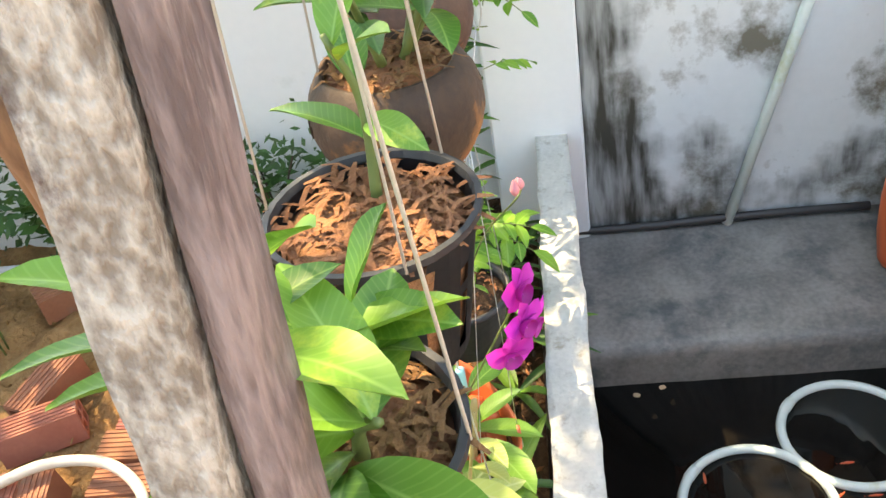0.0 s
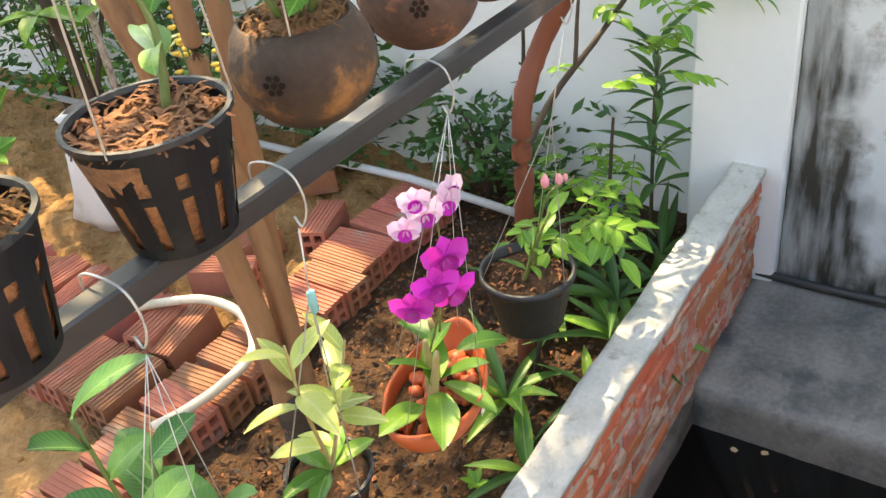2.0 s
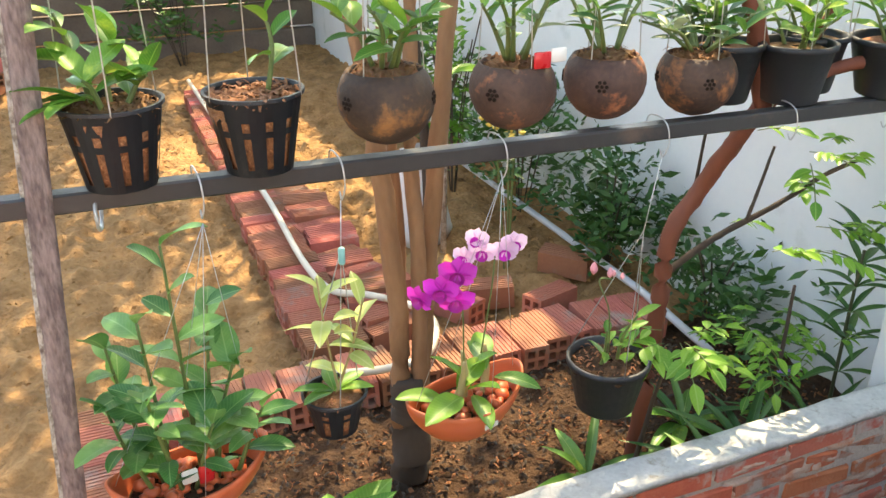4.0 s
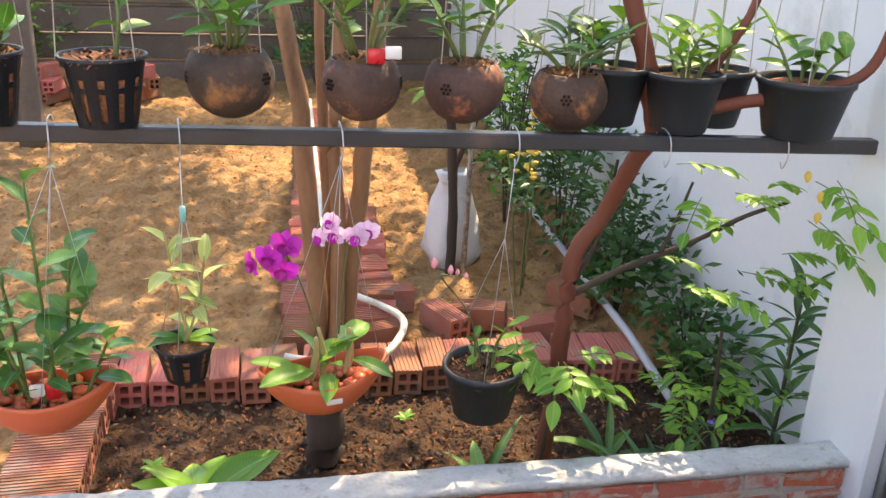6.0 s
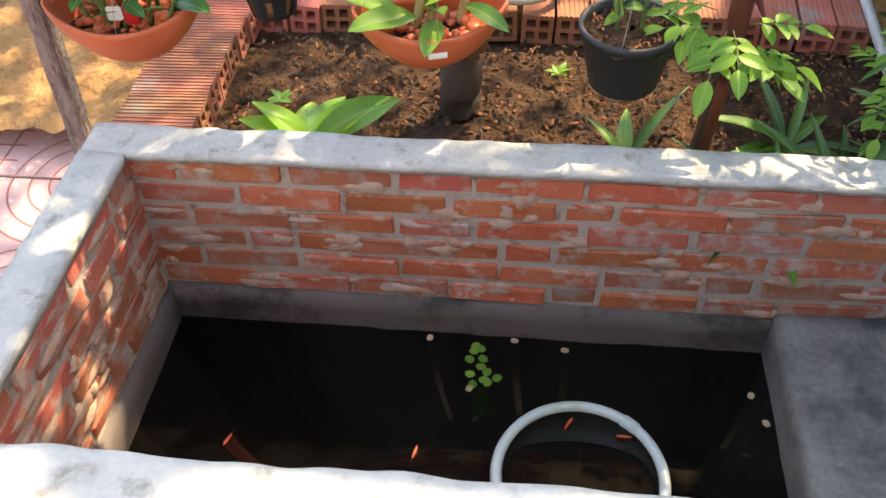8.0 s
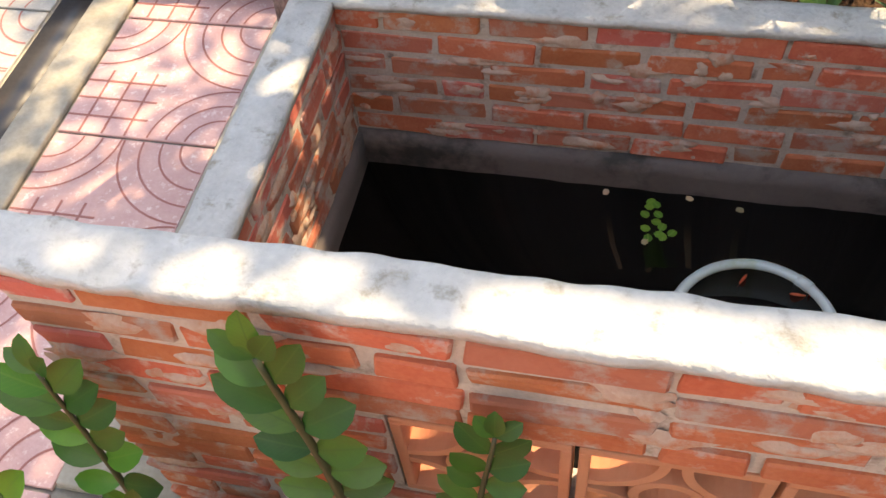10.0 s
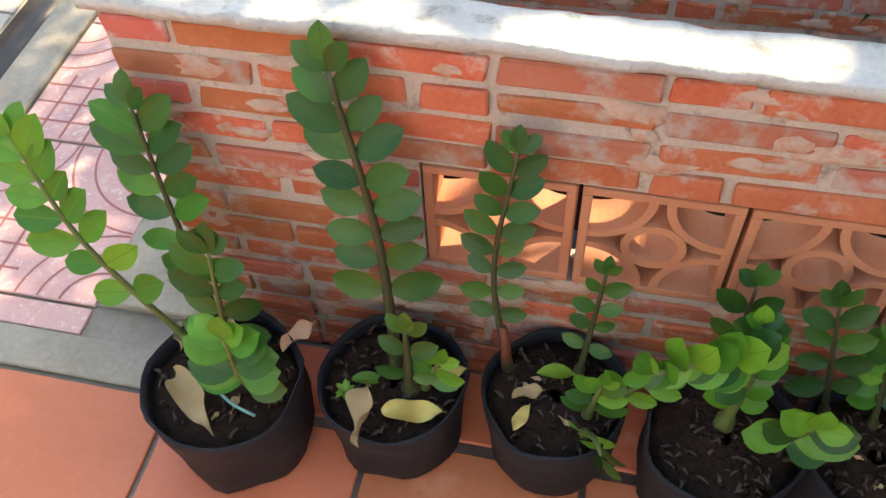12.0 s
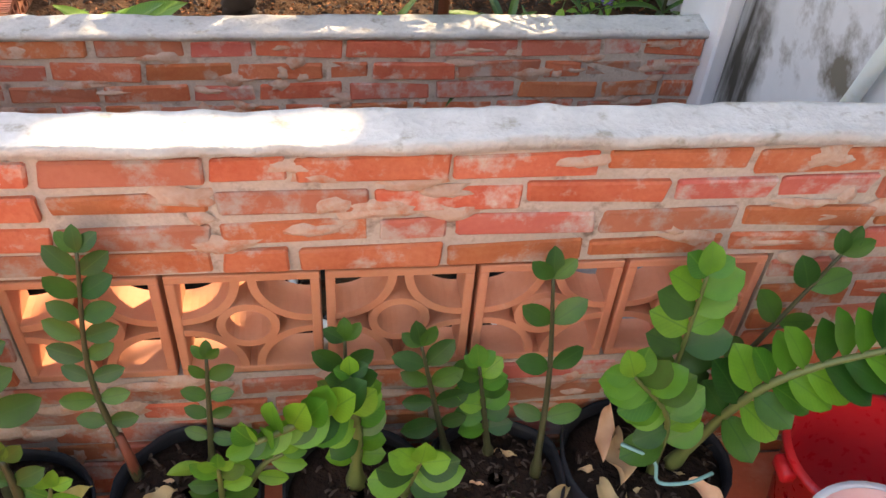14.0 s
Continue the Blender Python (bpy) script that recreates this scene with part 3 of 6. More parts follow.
base_ground = tagged(part("ground", slab(-60, 60, -60, 60, -1.3, -0.95), SOIL), "brown bare earth around the yard", "ground", kind="structure")
garden_bm = ground_sheet(-4.0, WALL_X, 1.24, 8.0, 0.066, 0.022, 0.036, 3.0, 8.0)
for v in garden_bm.verts:
    if v.co.x > -0.6 and v.co.y < 1.76:
        v.co.z -= 0.08
garden_soil = tagged(part("ground_garden", garden_bm, SAND), "loose tan sandy soil with small clods", "sand", kind="structure")
bed_soil = tagged(part("planting_bed", ground_sheet(-0.62, WALL_X, 0.942, 1.72, 0.066, 0.014, 0.020, 9.0, 9), SOIL), "dark damp soil of the planting bed behind the pond wall", "soil", kind="structure")

# near wall with the vent blocks
wall_a = thing("wall_front", (0, 0, 0), "low orange brick wall with smeared mortar and a row of clay vent blocks", "wall", kind="structure")
VENT_P, VENT_X, VENT_Z = 0.207, -0.207, 0.287
v_right = VENT_X + 5 * VENT_P
core = bmesh.new()
for x0, x1, z0, z1 in ((-0.592, 1.10, 0, VENT_Z - 0.004), (-0.592, 1.10, VENT_Z + 0.203, A_TOP - 0.012), (-0.592, VENT_X - 0.004, VENT_Z - 0.004, VENT_Z + 0.203), (v_right, 1.10, VENT_Z - 0.004, VENT_Z + 0.203)):
    box(core, x0, x1, 0.0, 0.060, z0, z1)
part("mortar_core", core, MORTAR, wall_a, smooth=False)
cap = part("coping", rough_block(-0.612, 1.10, -0.011, 0.058, A_TOP - 0.010, A_TOP + 0.007, 0.009, 0.0042, 4.0), RENDER_CAP, wall_a, "smeared white cement wash on the wall top")

vent_bm = bmesh.new()
W = 0.2
for x0, x1, z0, z1 in ((0, W, 0, 0.013), (0, W, W - 0.013, W), (0, 0.013, 0.013, W - 0.013), (W - 0.013, W, 0.013, W - 0.013)):
    box(vent_bm, x0, x1, 0, 0.06, z0, z1, 0.0015)
for cx, cz, a in ((0.012, 0.012, 0), (W - 0.012, 0.012, 90), (W - 0.012, W - 0.012, 180), (0.012, W - 0.012, 270)):
    annulus(vent_bm, cx, cz, 0.071, 0.083, radians(a), radians(a + 90), 0.002, 0.058, 10)
annulus(vent_bm, W / 2, W / 2, 0.031, 0.043, 0, 2 * math.pi, 0.001, 0.059, 24)
vent_mesh = mesh_of("vent_block", vent_bm, VENT, False)
for i in range(5):
    piece("vent_block", vent_mesh, wall_a, pose(VENT_X + i * VENT_P, -0.003, VENT_Z, 0, 0, 0))

# pond walls
wall_b = thing("wall_pond_back", (0, 0, 0), "weathered red brick pond wall with a pale cement coping", "wall", kind="structure")
part("mortar_core", slab(-0.62, 1.10, 0.856, 0.919, 0.0, B_TOP - 0.007), MORTAR, wall_b, smooth=False)
part("coping", rough_block(-0.622, 1.10, 0.843, 0.922, B_TOP - 0.008, B_TOP + 0.008, 0.014, 0.0035, 14.0), RENDER_CAP, wall_b, "pale cement coping with hairline cracks")
part("cement_band", rough_block(-0.62, 1.10, 0.845, 0.945, -0.9, 0.002, 0.05, 0.005, 24.0), CEMENT_BAND, wall_b, "dark mottled cement base above the water")
wall_c = thing("wall_pond_side", (0, 0, 0), "low red brick pond side wall with a pale cement coping", "wall", kind="structure")
part("mortar_core", slab(-0.618, -0.551, 0.062, 0.856, -0.05, B_TOP - 0.009), MORTAR, wall_c, smooth=False)
part("coping", rough_block(-0.624, -0.540, 0.064, 0.843, B_TOP - 0.010, B_TOP + 0.010, 0.016, 0.004, 34.0), RENDER_CAP, wall_c, "pale cement coping")
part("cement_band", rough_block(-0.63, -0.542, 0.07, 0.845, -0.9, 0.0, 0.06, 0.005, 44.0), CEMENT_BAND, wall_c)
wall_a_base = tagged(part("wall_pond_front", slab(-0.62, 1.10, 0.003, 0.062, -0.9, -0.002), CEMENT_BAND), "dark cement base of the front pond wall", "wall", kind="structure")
floor_pond = tagged(part("floor_pond", slab(-0.62, 1.10, 0.08, 0.86, -0.95, -0.9), CEMENT_DARK), "dark cement pond floor under murky water", "floor", kind="structure")
water = tagged(part("water", slab(-0.545, 1.10, 0.060, 0.848, -0.6, WATER_Z), WATER), "black still pond water with faint ripples", "water", kind="structure")
ledge = tagged(part("concrete_ledge", rough_block(0.635, 1.102, 0.060, 0.858, -0.88, 0.02, 0.035, 0.006, 54.0), CEMENT_DARK), "dark wet concrete ledge inside the pond", "ledge", kind="structure")
pipe = thing("water_pipe", (1.075, 0.1, 0.03), "black water pipe lying along the wall foot on the ledge", "pipe")
part("pipe", tube(bmesh.new(), curve_points([(0.0, 0.0, 0.006), (0.002, 0.3, 0.008), (-0.004, 0.55, 0.007), (0.0, 0.745, 0.006)], 6), 0.011, 10), STEEL, pipe)
stick = thing("leaning_rod", (1.075, 0.452, 0.02), "white plastic pipe leaning on the stained wall", "rod")
part("rod", tube(bmesh.new(), [(0, 0, 0), (0.004, -0.138, 0.52), (0.008, -0.29, 1.1)], 0.0135, 10), RING, stick)

# high side wall with its pilaster
tagged(part("wall_side_garden", slab(WALL_X, WALL_X + 0.15, 1.03, 9.0, -0.2, 1.35), WHITEWASH, smooth=False), "pale blue-white washed garden wall", "wall", kind="structure")
# Added above the view only to keep sun off the right-hand vent blocks.
tagged(part("wall_side_corner", slab(WALL_X + 0.003, WALL_X + 0.15, 1.03, 1.48, 1.352, 2.65), WHITEWASH, smooth=False), "unseen tall wall end added to shade the vent blocks", "wall", kind="structure")
tagged(part("wall_side_pond", slab(1.10, WALL_X + 0.15, -3.4, 0.80, -0.9, 2.8), ALGAE, smooth=False), "whitewashed wall stained black by algae beside the pond", "wall", kind="structure")
tagged(part("pilaster", slab(1.065, WALL_X + 0.15, 0.803, 1.028, -0.9, 2.8, 0.006), PILASTER, smooth=False), "bright white painted pilaster of the side wall", "pilaster", kind="structure")

# far end and house side, which close the yard
far_wall = thing("wall_far", (0, 0, 0), "low brown boarded wall at the far end of the yard", "wall", kind="structure")
for i in range(6):
    part("board", slab(-4.0, WALL_X, 6.4 + 0.04 * (i % 2), 6.5 + 0.04 * (i % 2), 0.02 + i * 0.2, 0.2 + i * 0.2, 0.008), BROWN_WALL, far_wall, smooth=False)
tagged(part("wall_far_upper", slab(-4.2, WALL_X + 0.15, 8.0, 8.15, 0.0, 1.9), CEMENT), "grey cement boundary wall", "wall", kind="structure")
tagged(part("wall_left", slab(-4.15, -4.0, -3.4, 8.1, -0.2, 2.0), CEMENT), "grey cement boundary wall", "wall", kind="structure")
tagged(part("wall_house", slab(-4.15, WALL_X + 0.15, -3.55, -3.4, -0.2, 3.0), PILASTER), "plain white house wall", "wall", kind="structure")

# floors left of and in front of the wall
tagged(part("floor_bed", slab(-4.0, 1.10, -3.4, -0.002, -0.12, -0.006), CEMENT), "grey cement floor bed", "floor", kind="structure")
tagged(part("floor_bed_side", slab(-4.0, -0.62, -0.002, 1.3, -0.12, -0.006), CEMENT), "grey cement floor bed", "floor", kind="structure")
tile_floor = thing("floor_terracotta", (0, 0, 0), "glazed terracotta floor tiles with grey joints", "floor", kind="structure")
TS, TJ = 0.345, 0.010
tile_me = [mesh_of("tile", box(bmesh.new(), 0, TS - TJ, 0, TS - TJ, 0, 0.008, 0.0018), TERRA_TILE, False) for _ in range(2)]
for i in range(-3, 6):
    for j in range(-6, 0):
        x, y = -0.622 + i * TS, -0.150 + j * TS
        if x + TS < 1.11:
            piece("tile", tile_me[(i + j) % 2], tile_floor, pose(x, y, -0.006))
strip = tagged(part("kerb_strip", slab(-1.6, -0.600, -0.150, -0.074, -0.006, 0.006, 0.002), CEMENT), "grey cement strip between tiles and wall foot", "strip", kind="structure")
tile_cut = mesh_of("tile", box(bmesh.new(), 0, TS - TJ, 0, 0.127, 0, 0.008, 0.0018), TERRA_TILE, False)
for i in range(5):
    piece("tile", tile_cut, tile_floor, pose(-0.595 + i * (TS - 0.007), -0.140, -0.006) @ Matrix.Diagonal((0.98, 1, 1, 1)))

# pink patterned paving, with its own grooves
pave = thing("pavement_pink", (0, 0, 0), "pink terrazzo paving slabs with arcs and crossing grooves", "paving", kind="structure")
PS = 0.385


def paving_mesh(mat):
    bm = bmesh.new()
    box(bm, 0.004, PS - 0.004, 0.004, PS - 0.004, 0, 0.008, 0.0015)
    return mesh_of("slab", bm, mat, False)


def groove_mesh():
    bm = bmesh.new()
    for k in range(1, 4):
        d = k * 0.055
        box(bm, d - 0.0025, d + 0.0025, 0.006, 0.20, 0.0081, 0.0092)
        box(bm, 0.006, 0.20, d - 0.0025, d + 0.0025, 0.0081, 0.0092)
    for r in (0.07, 0.115, 0.16, 0.205):
        n = 14
        for cx, cy, a0 in ((PS - 0.006, PS - 0.006, math.pi), (0.006, PS - 0.006, 1.5 * math.pi), (PS - 0.006, 0.006, 0.5 * math.pi)):
            if r > 0.17 and a0 != math.pi:
                continue
            for i in range(n):
                q = []
                for a, rr in ((i, r - 0.0025), (i + 1, r - 0.0025), (i + 1, r + 0.0025), (i, r + 0.0025)):
                    t = a0 + a / n * math.pi / 2
                    q.append(bm.verts.new((cx + rr * math.cos(t), cy + rr * math.sin(t), 0.0088)))
                bm.faces.new(q)
    return mesh_of("groove", bm, PINK_GROOVE, False)


slab_me, groove_me, grey_me = paving_mesh(PINK_TILE), groove_mesh(), paving_mesh(GREY_TILE)
for j in range(4):
    s = piece("slab", slab_me, pave, pose(-0.842 - PS, -0.012 + j * PS, -0.006))
    piece("groove", groove_me, s, Matrix())
cut_me = mesh_of("slab", box(bmesh.new(), 0.004, PS - 0.004, 0, 0.054, 0, 0.008, 0.0015), PINK_TILE, False)
piece("slab", cut_me, pave, pose(-0.842 - PS, -0.070, -0.006))
tagged(part("foot_strip", slab(-0.840, -0.622, 0.0, 1.26, -0.006, 0.012, 0.003), CEMENT), "narrow cement fillet along the side wall foot", "strip", kind="structure")
edge = tagged(part("drain_edge", slab(-1.335, -1.230, -0.1, 2.0, -0.006, 0.012, 0.003), CEMENT), "grey cement edge of the drain", "kerb", kind="structure")
drain = tagged(part("drain", slab(-1.43, -1.338, -0.1, 2.0, -0.12, -0.002), STEEL), "dark open drain channel", "drain", kind="structure")
pave2 = thing("pavement_grey", (0, 0, 0), "grey patterned paving slabs beyond the drain", "paving", kind="structure")
for i in range(3):
    for j in range(4):
        s = piece("slab", grey_me, pave2, pose(-1.435 - (i + 1) * PS, -0.012 + j * PS, -0.006))
        piece("groove", groove_me, s, Matrix())


# ---- brick paths in the garden ----
def hollow_brick_mesh():
    """A hollow clay brick, 0.18 long, with four holes through it and ribs on top, as one closed shell."""
    length, t, h, rib = 0.18, 0.011, 0.0225, 0.0025
    ribs = [(0.006 + i * 0.0125, 0.012 + i * 0.0125) for i in range(6)]
    holes = [(t, t + h), (2 * t + h, 2 * t + 2 * h)]
    side = 3 * t + 2 * h
    xs = sorted({0.0, side, *(v for q in ribs + holes for v in q)})
    zs = [0.0, *(v for q in holes for v in q), side, side + rib]

    def inside(v, spans):
        return any(lo < v < hi for lo, hi in spans)

    def solid(i, k):
        if not (0 <= i < len(xs) - 1 and 0 <= k < len(zs) - 1):
            return False
        x, z = (xs[i] + xs[i + 1]) / 2, (zs[k] + zs[k + 1]) / 2
        return inside(x, ribs) if z > side else not (inside(x, holes) and inside(z, holes))

    bm = bmesh.new()
    verts = {}

    def v(i, k, j):
        if (i, k, j) not in verts:
            verts[i, k, j] = bm.verts.new((xs[i], j * length, zs[k]))
        return verts[i, k, j]

    for i in range(len(xs) - 1):
        for k in range(len(zs) - 1):
            if not solid(i, k):
                continue
            bm.faces.new((v(i, k, 0), v(i + 1, k, 0), v(i + 1, k + 1, 0), v(i, k + 1, 0)))
            bm.faces.new((v(i, k + 1, 1), v(i + 1, k + 1, 1), v(i + 1, k, 1), v(i, k, 1)))
            for di, dk, p, q in ((-1, 0, (i, k + 1), (i, k)), (1, 0, (i + 1, k), (i + 1, k + 1)), (0, -1, (i, k), (i + 1, k)), (0, 1, (i + 1, k + 1), (i, k + 1))):
                if not solid(i + di, k + dk):
                    bm.faces.new((v(*q, 0), v(*p, 0), v(*p, 1), v(*q, 1)))
    return mesh_of("hollow_brick", bm, HOLLOW, False)


HB = hollow_brick_mesh()
row = thing("brick_edging", (0, 0, 0), "row of ribbed hollow clay bricks edging the planting bed", "bricks", kind="structure")
rnd = random.Random(5)
x = -0.56
while x < 0.94:
    piece("hollow_brick", HB, row, pose(x, 1.675 + rnd.uniform(-0.012, 0.012), GROUND_Z - 0.006, 0, rnd.uniform(-3, 3), rnd.uniform(-4, 4)))
    x += 0.0815 + rnd.uniform(0, 0.006)
path_a = thing("brick_path", (0, 0, 0), "path of worn hollow clay bricks laid crosswise on the sand", "path", kind="structure")
y = 1.90
while y < 5.0:
    piece("hollow_brick", HB, path_a, pose(-0.125 + 0.045 * (y - 1.9) + 0.19 + rnd.uniform(-0.01, 0.01), y, GROUND_Z - 0.004 + rnd.uniform(-0.004, 0.004), 0, rnd.uniform(-2, 2), 90 + rnd.uniform(-4, 4)))
    if y < 3.2:
        piece("hollow_brick", HB, path_a, pose(0.275 + rnd.uniform(-0.02, 0.02), y + 0.03, GROUND_Z + 0.0 + rnd.uniform(-0.01, 0.01), rnd.uniform(-4, 4), rnd.uniform(-9, 9), 90 + rnd.uniform(-14, 14)))
    y += 0.083
path_b = thing("brick_path", (0, 0, 0), "short path of ribbed hollow bricks beside the planting bed", "path", kind="structure")
y = 0.96
while y < 1.86:
    piece("hollow_brick", HB, path_b, pose(-0.562 + rnd.uniform(-0.006, 0.006), y, GROUND_Z - 0.004, 0, rnd.uniform(-2, 2), 90 + rnd.uniform(-3, 3)))
    y += 0.082
loose = tagged(piece("loose_brick", HB, None, pose(0.42, 1.95, GROUND_Z + 0.002, 0, 3, 25)), "loose hollow clay brick on the sand", "brick", "loose bricks")
for px, py, a in ((0.62, 2.02, 70), (0.80, 1.93, 110), (0.93, 2.08, 40), (0.34, 2.2, 95)):
    copy_thing(loose, pose(px, py, GROUND_Z + 0.002, rnd.uniform(-5, 5), rnd.uniform(-5, 5), a))


# ---- rack with the rail ----
RAIL_Y, RAIL_Z = 0.99, 1.018


def rail_top(x):
    """The rail's top, which falls a little towards the wall."""
    return RAIL_Z - 0.024 * (x - 0.2)


rack = thing("plant_rack", (-0.68, 0.985, 0.07), "plant rack of a black steel rail on a weathered wooden post", "rack")
post_bm = rough_block(-0.018, 0.020, -0.008, 0.018, -0.03, 2.25, 0.009, 0.0024, 64.0)
# Side face of the one square post, set apart to carry its shaded colour.
shaded_face_bm = rough_block(-0.012, 0.022, -0.0205, -0.0105, -0.03, 2.25, 0.009, 0.0018, 69.0)
for v in list(post_bm.verts) + list(shaded_face_bm.verts):
    v.co.x += 0.022 + 0.075 * (v.co.z - 1.26)
    v.co.y += -0.012 - 0.06 * (v.co.z - 1.26)
part("post", post_bm, WOOD_GREY, rack, "weathered grey wooden post")
part("batten", shaded_face_bm, WOOD_SHADED, rack, "side face of the post, its shade put into darker wood")
rail_bm = box(bmesh.new(), -0.06, 1.748, RAIL_Y - 0.985 - 0.015, RAIL_Y - 0.985 + 0.015, -0.099, -0.07, 0.003)
for v in rail_bm.verts:
    v.co.z += rail_top(v.co.x - 0.68)
part("rail", rail_bm, STEEL, rack, "black painted square steel rail", smooth=False)
part("top_rail", box(bmesh.new(), -0.06, 1.748, 0.0, 0.034, 2.12, 2.155, 0.003), STEEL, rack, smooth=False)
part("tie_wire", tube(bmesh.new(), [(0.075 + 0.021 * math.cos(a) * 0.2, 0.005 + 0.024 * math.cos(a), 0.93 + 0.024 * math.sin(a)) for a in [i * 0.52 for i in range(13)]], 0.003, 5), WIRE, rack)


# ---- pots ----
def basket_mesh(r0, r1, h, n=36):
    """A tapered black plastic basket with a row of square holes over a row of tall slots."""
    bm = bmesh.new()
    levels = [0, 0.10, 0.52, 0.60, 0.72, 0.80, 1.0]
    rings = []
    for t in levels:
        r = r0 + (r1 - r0) * t
        rings.append([bm.verts.new((r * math.cos(2 * math.pi * k / n), r * math.sin(2 * math.pi * k / n), h * t)) for k in range(n)])
    for i in range(len(levels) - 1):
        for k in range(n):
            if i in (1, 3) and k % 3 == 0:
                continue
            bm.faces.new((rings[i][k], rings[i][(k + 1) % n], rings[i + 1][(k + 1) % n], rings[i + 1][k]))
    bm.faces.new(rings[0][::-1])
    geo = bm.faces[:]
    bmesh.ops.solidify(bm, geom=geo, thickness=0.0018)
    rim = []
    for r, z in ((r1 + 0.0005, h - 0.005), (r1 + 0.0035, h - 0.004), (r1 + 0.0035, h + 0.001), (r1 - 0.001, h + 0.001), (r1 - 0.003, h - 0.004)):
        rim.append([bm.verts.new((r * math.cos(2 * math.pi * k / 28), r * math.sin(2 * math.pi * k / 28), z)) for k in range(28)])
    for a, b in zip(rim, rim[1:]):
        for k in range(28):
            bm.faces.new((a[k], a[(k + 1) % 28], b[(k + 1) % 28], b[k]))
    return bm


def fill(bm, r0, r1, z0, z1, seed, dome=0.006):
    """A plug of growing medium with an uneven top."""
    lathe(bm, [(r0, z0), (r0 + (r1 - r0) * 0.5, (z0 + z1) / 2), (r1, z1 - 0.004), (r1 * 0.8, z1 + dome * 0.6), (r1 * 0.45, z1 + dome), (r1 * 0.12, z1 + dome)], 20, 0.07, seed)
    return bm


def fibres(bm, r, z, count, seed, size=0.022):
    """Loose curls of coconut husk on top of a pot."""
    rd = random.Random(seed)
    for _ in range(count):
        a, q = rd.uniform(0, 6.28), r * math.sqrt(rd.random())
        p = Vector((q * math.cos(a), q * math.sin(a), z + rd.uniform(-0.002, 0.006)))
        d = around(rd.uniform(0, 6.28), rd.uniform(-0.2, 0.35)) * size * rd.uniform(0.5, 1.2)
        s = Vector((-d.y, d.x, 0)).normalized() * rd.uniform(0.0012, 0.0028)
        m = p + d * 0.5 + Vector((0, 0, 0.004))
        v = [bm.verts.new(c) for c in (p - s, p + s, m + s, m - s, p + d + s * 0.5, p + d - s * 0.5)]
        bm.faces.new((v[0], v[1], v[2], v[3]))
        bm.faces.new((v[3], v[2], v[4], v[5]))
    return bm


def hang_wires(pot, r, z, top, spread, mat=TWINE, n=3, turn=0.5, clip=None):
    """Wires from a rim to one point above; with a clip, they meet under it and go on as one."""
    for k in range(n):
        a = turn + 2 * math.pi * k / n
        part("wire", wires(bmesh.new(), [(r * math.cos(a), r * math.sin(a), z - 0.004), (spread * r * math.cos(a), spread * r * math.sin(a), top)], 0.0011), mat, pot)


def canes_and_leaves(plant, canes, leaves, seed, stem_mat=STEM_GREEN, stem_r=0.0045, per=7, size=1.0, spread=0.9):
    """Upright canes with leaves in two rows. canes: (base, tip) pairs."""
    rd = random.Random(seed)
    for base, tip in canes:
        base, tip = Vector(base), Vector(tip)
        mid = base.lerp(tip, 0.5) + Vector((rd.uniform(-0.01, 0.01), rd.uniform(-0.01, 0.01), 0.01))
        pts = curve_points([base, mid, tip], 5)
        part("stem", tube(bmesh.new(), pts, [stem_r * (1 - 0.5 * i / (len(pts) - 1)) for i in range(len(pts))], 6), stem_mat, plant)
        turn = rd.uniform(0, 3.14)
        for i in range(per):
            t = 0.18 + 0.82 * (i + 0.5) / per
            p = pts[min(len(pts) - 1, round(t * (len(pts) - 1)))]
            a = turn + math.pi * (i % 2) + rd.uniform(-spread, spread)
            w = around(a, 0.2 + 0.9 * t * rd.uniform(0.4, 1.1))
            piece("leaf", rd.choice(leaves), plant, aim(p, w, rd.uniform(-0.5, 0.5), size * rd.uniform(0.65, 1.1)))


def flower(parent, at, face, size, pale):
    """An orchid bloom: three sepals, two broad petals and a lip."""
    me_o, me_i = (FLOWER_PALE if pale else FLOWER_DARK)
    face = Vector(face).normalized()
    side = face.cross(Vector((0, 0, 1))).normalized()
    up = side.cross(face).normalized()
    bloom = new("bloom", me_i)
    bloom.parent = parent
    m = Matrix((side, up, face)).transposed().to_4x4()
    bloom.matrix_basis = Matrix.Translation(at) @ m @ Matrix.Scale(size, 4)
    for a, s in ((90, 1.0), (205, 0.95), (335, 0.95), (25, 1.15), (155, 1.15)):
        piece("petal", me_o, bloom, Matrix.Rotation(radians(a), 4, "Z") @ Matrix.Rotation(radians(-12), 4, "Y") @ Matrix.Diagonal((s, s * (1.25 if a in (25, 155) else 1), 1, 1)))


def lip_mesh(mat):
    bm = bmesh.new()
    prof = [(0.002, 0.0), (0.007, 0.003), (0.010, 0.009), (0.011, 0.012)]
    lathe(bm, prof, 10, 0.1, 2)
    for v in bm.verts:
        v.co.y -= 0.004
    return mesh_of("bloom", bm, mat)


FLOWER_DARK = (leaf_mesh("petal", PETAL, 0.027, 0.019, 0.3, 0.15, 2.2, 0.6, 5), lip_mesh(PETAL_DEEP))
FLOWER_PALE = (leaf_mesh("petal", PETAL_PALE, 0.025, 0.019, 0.3, 0.1, 2.2, 0.6, 5), lip_mesh(PETAL))


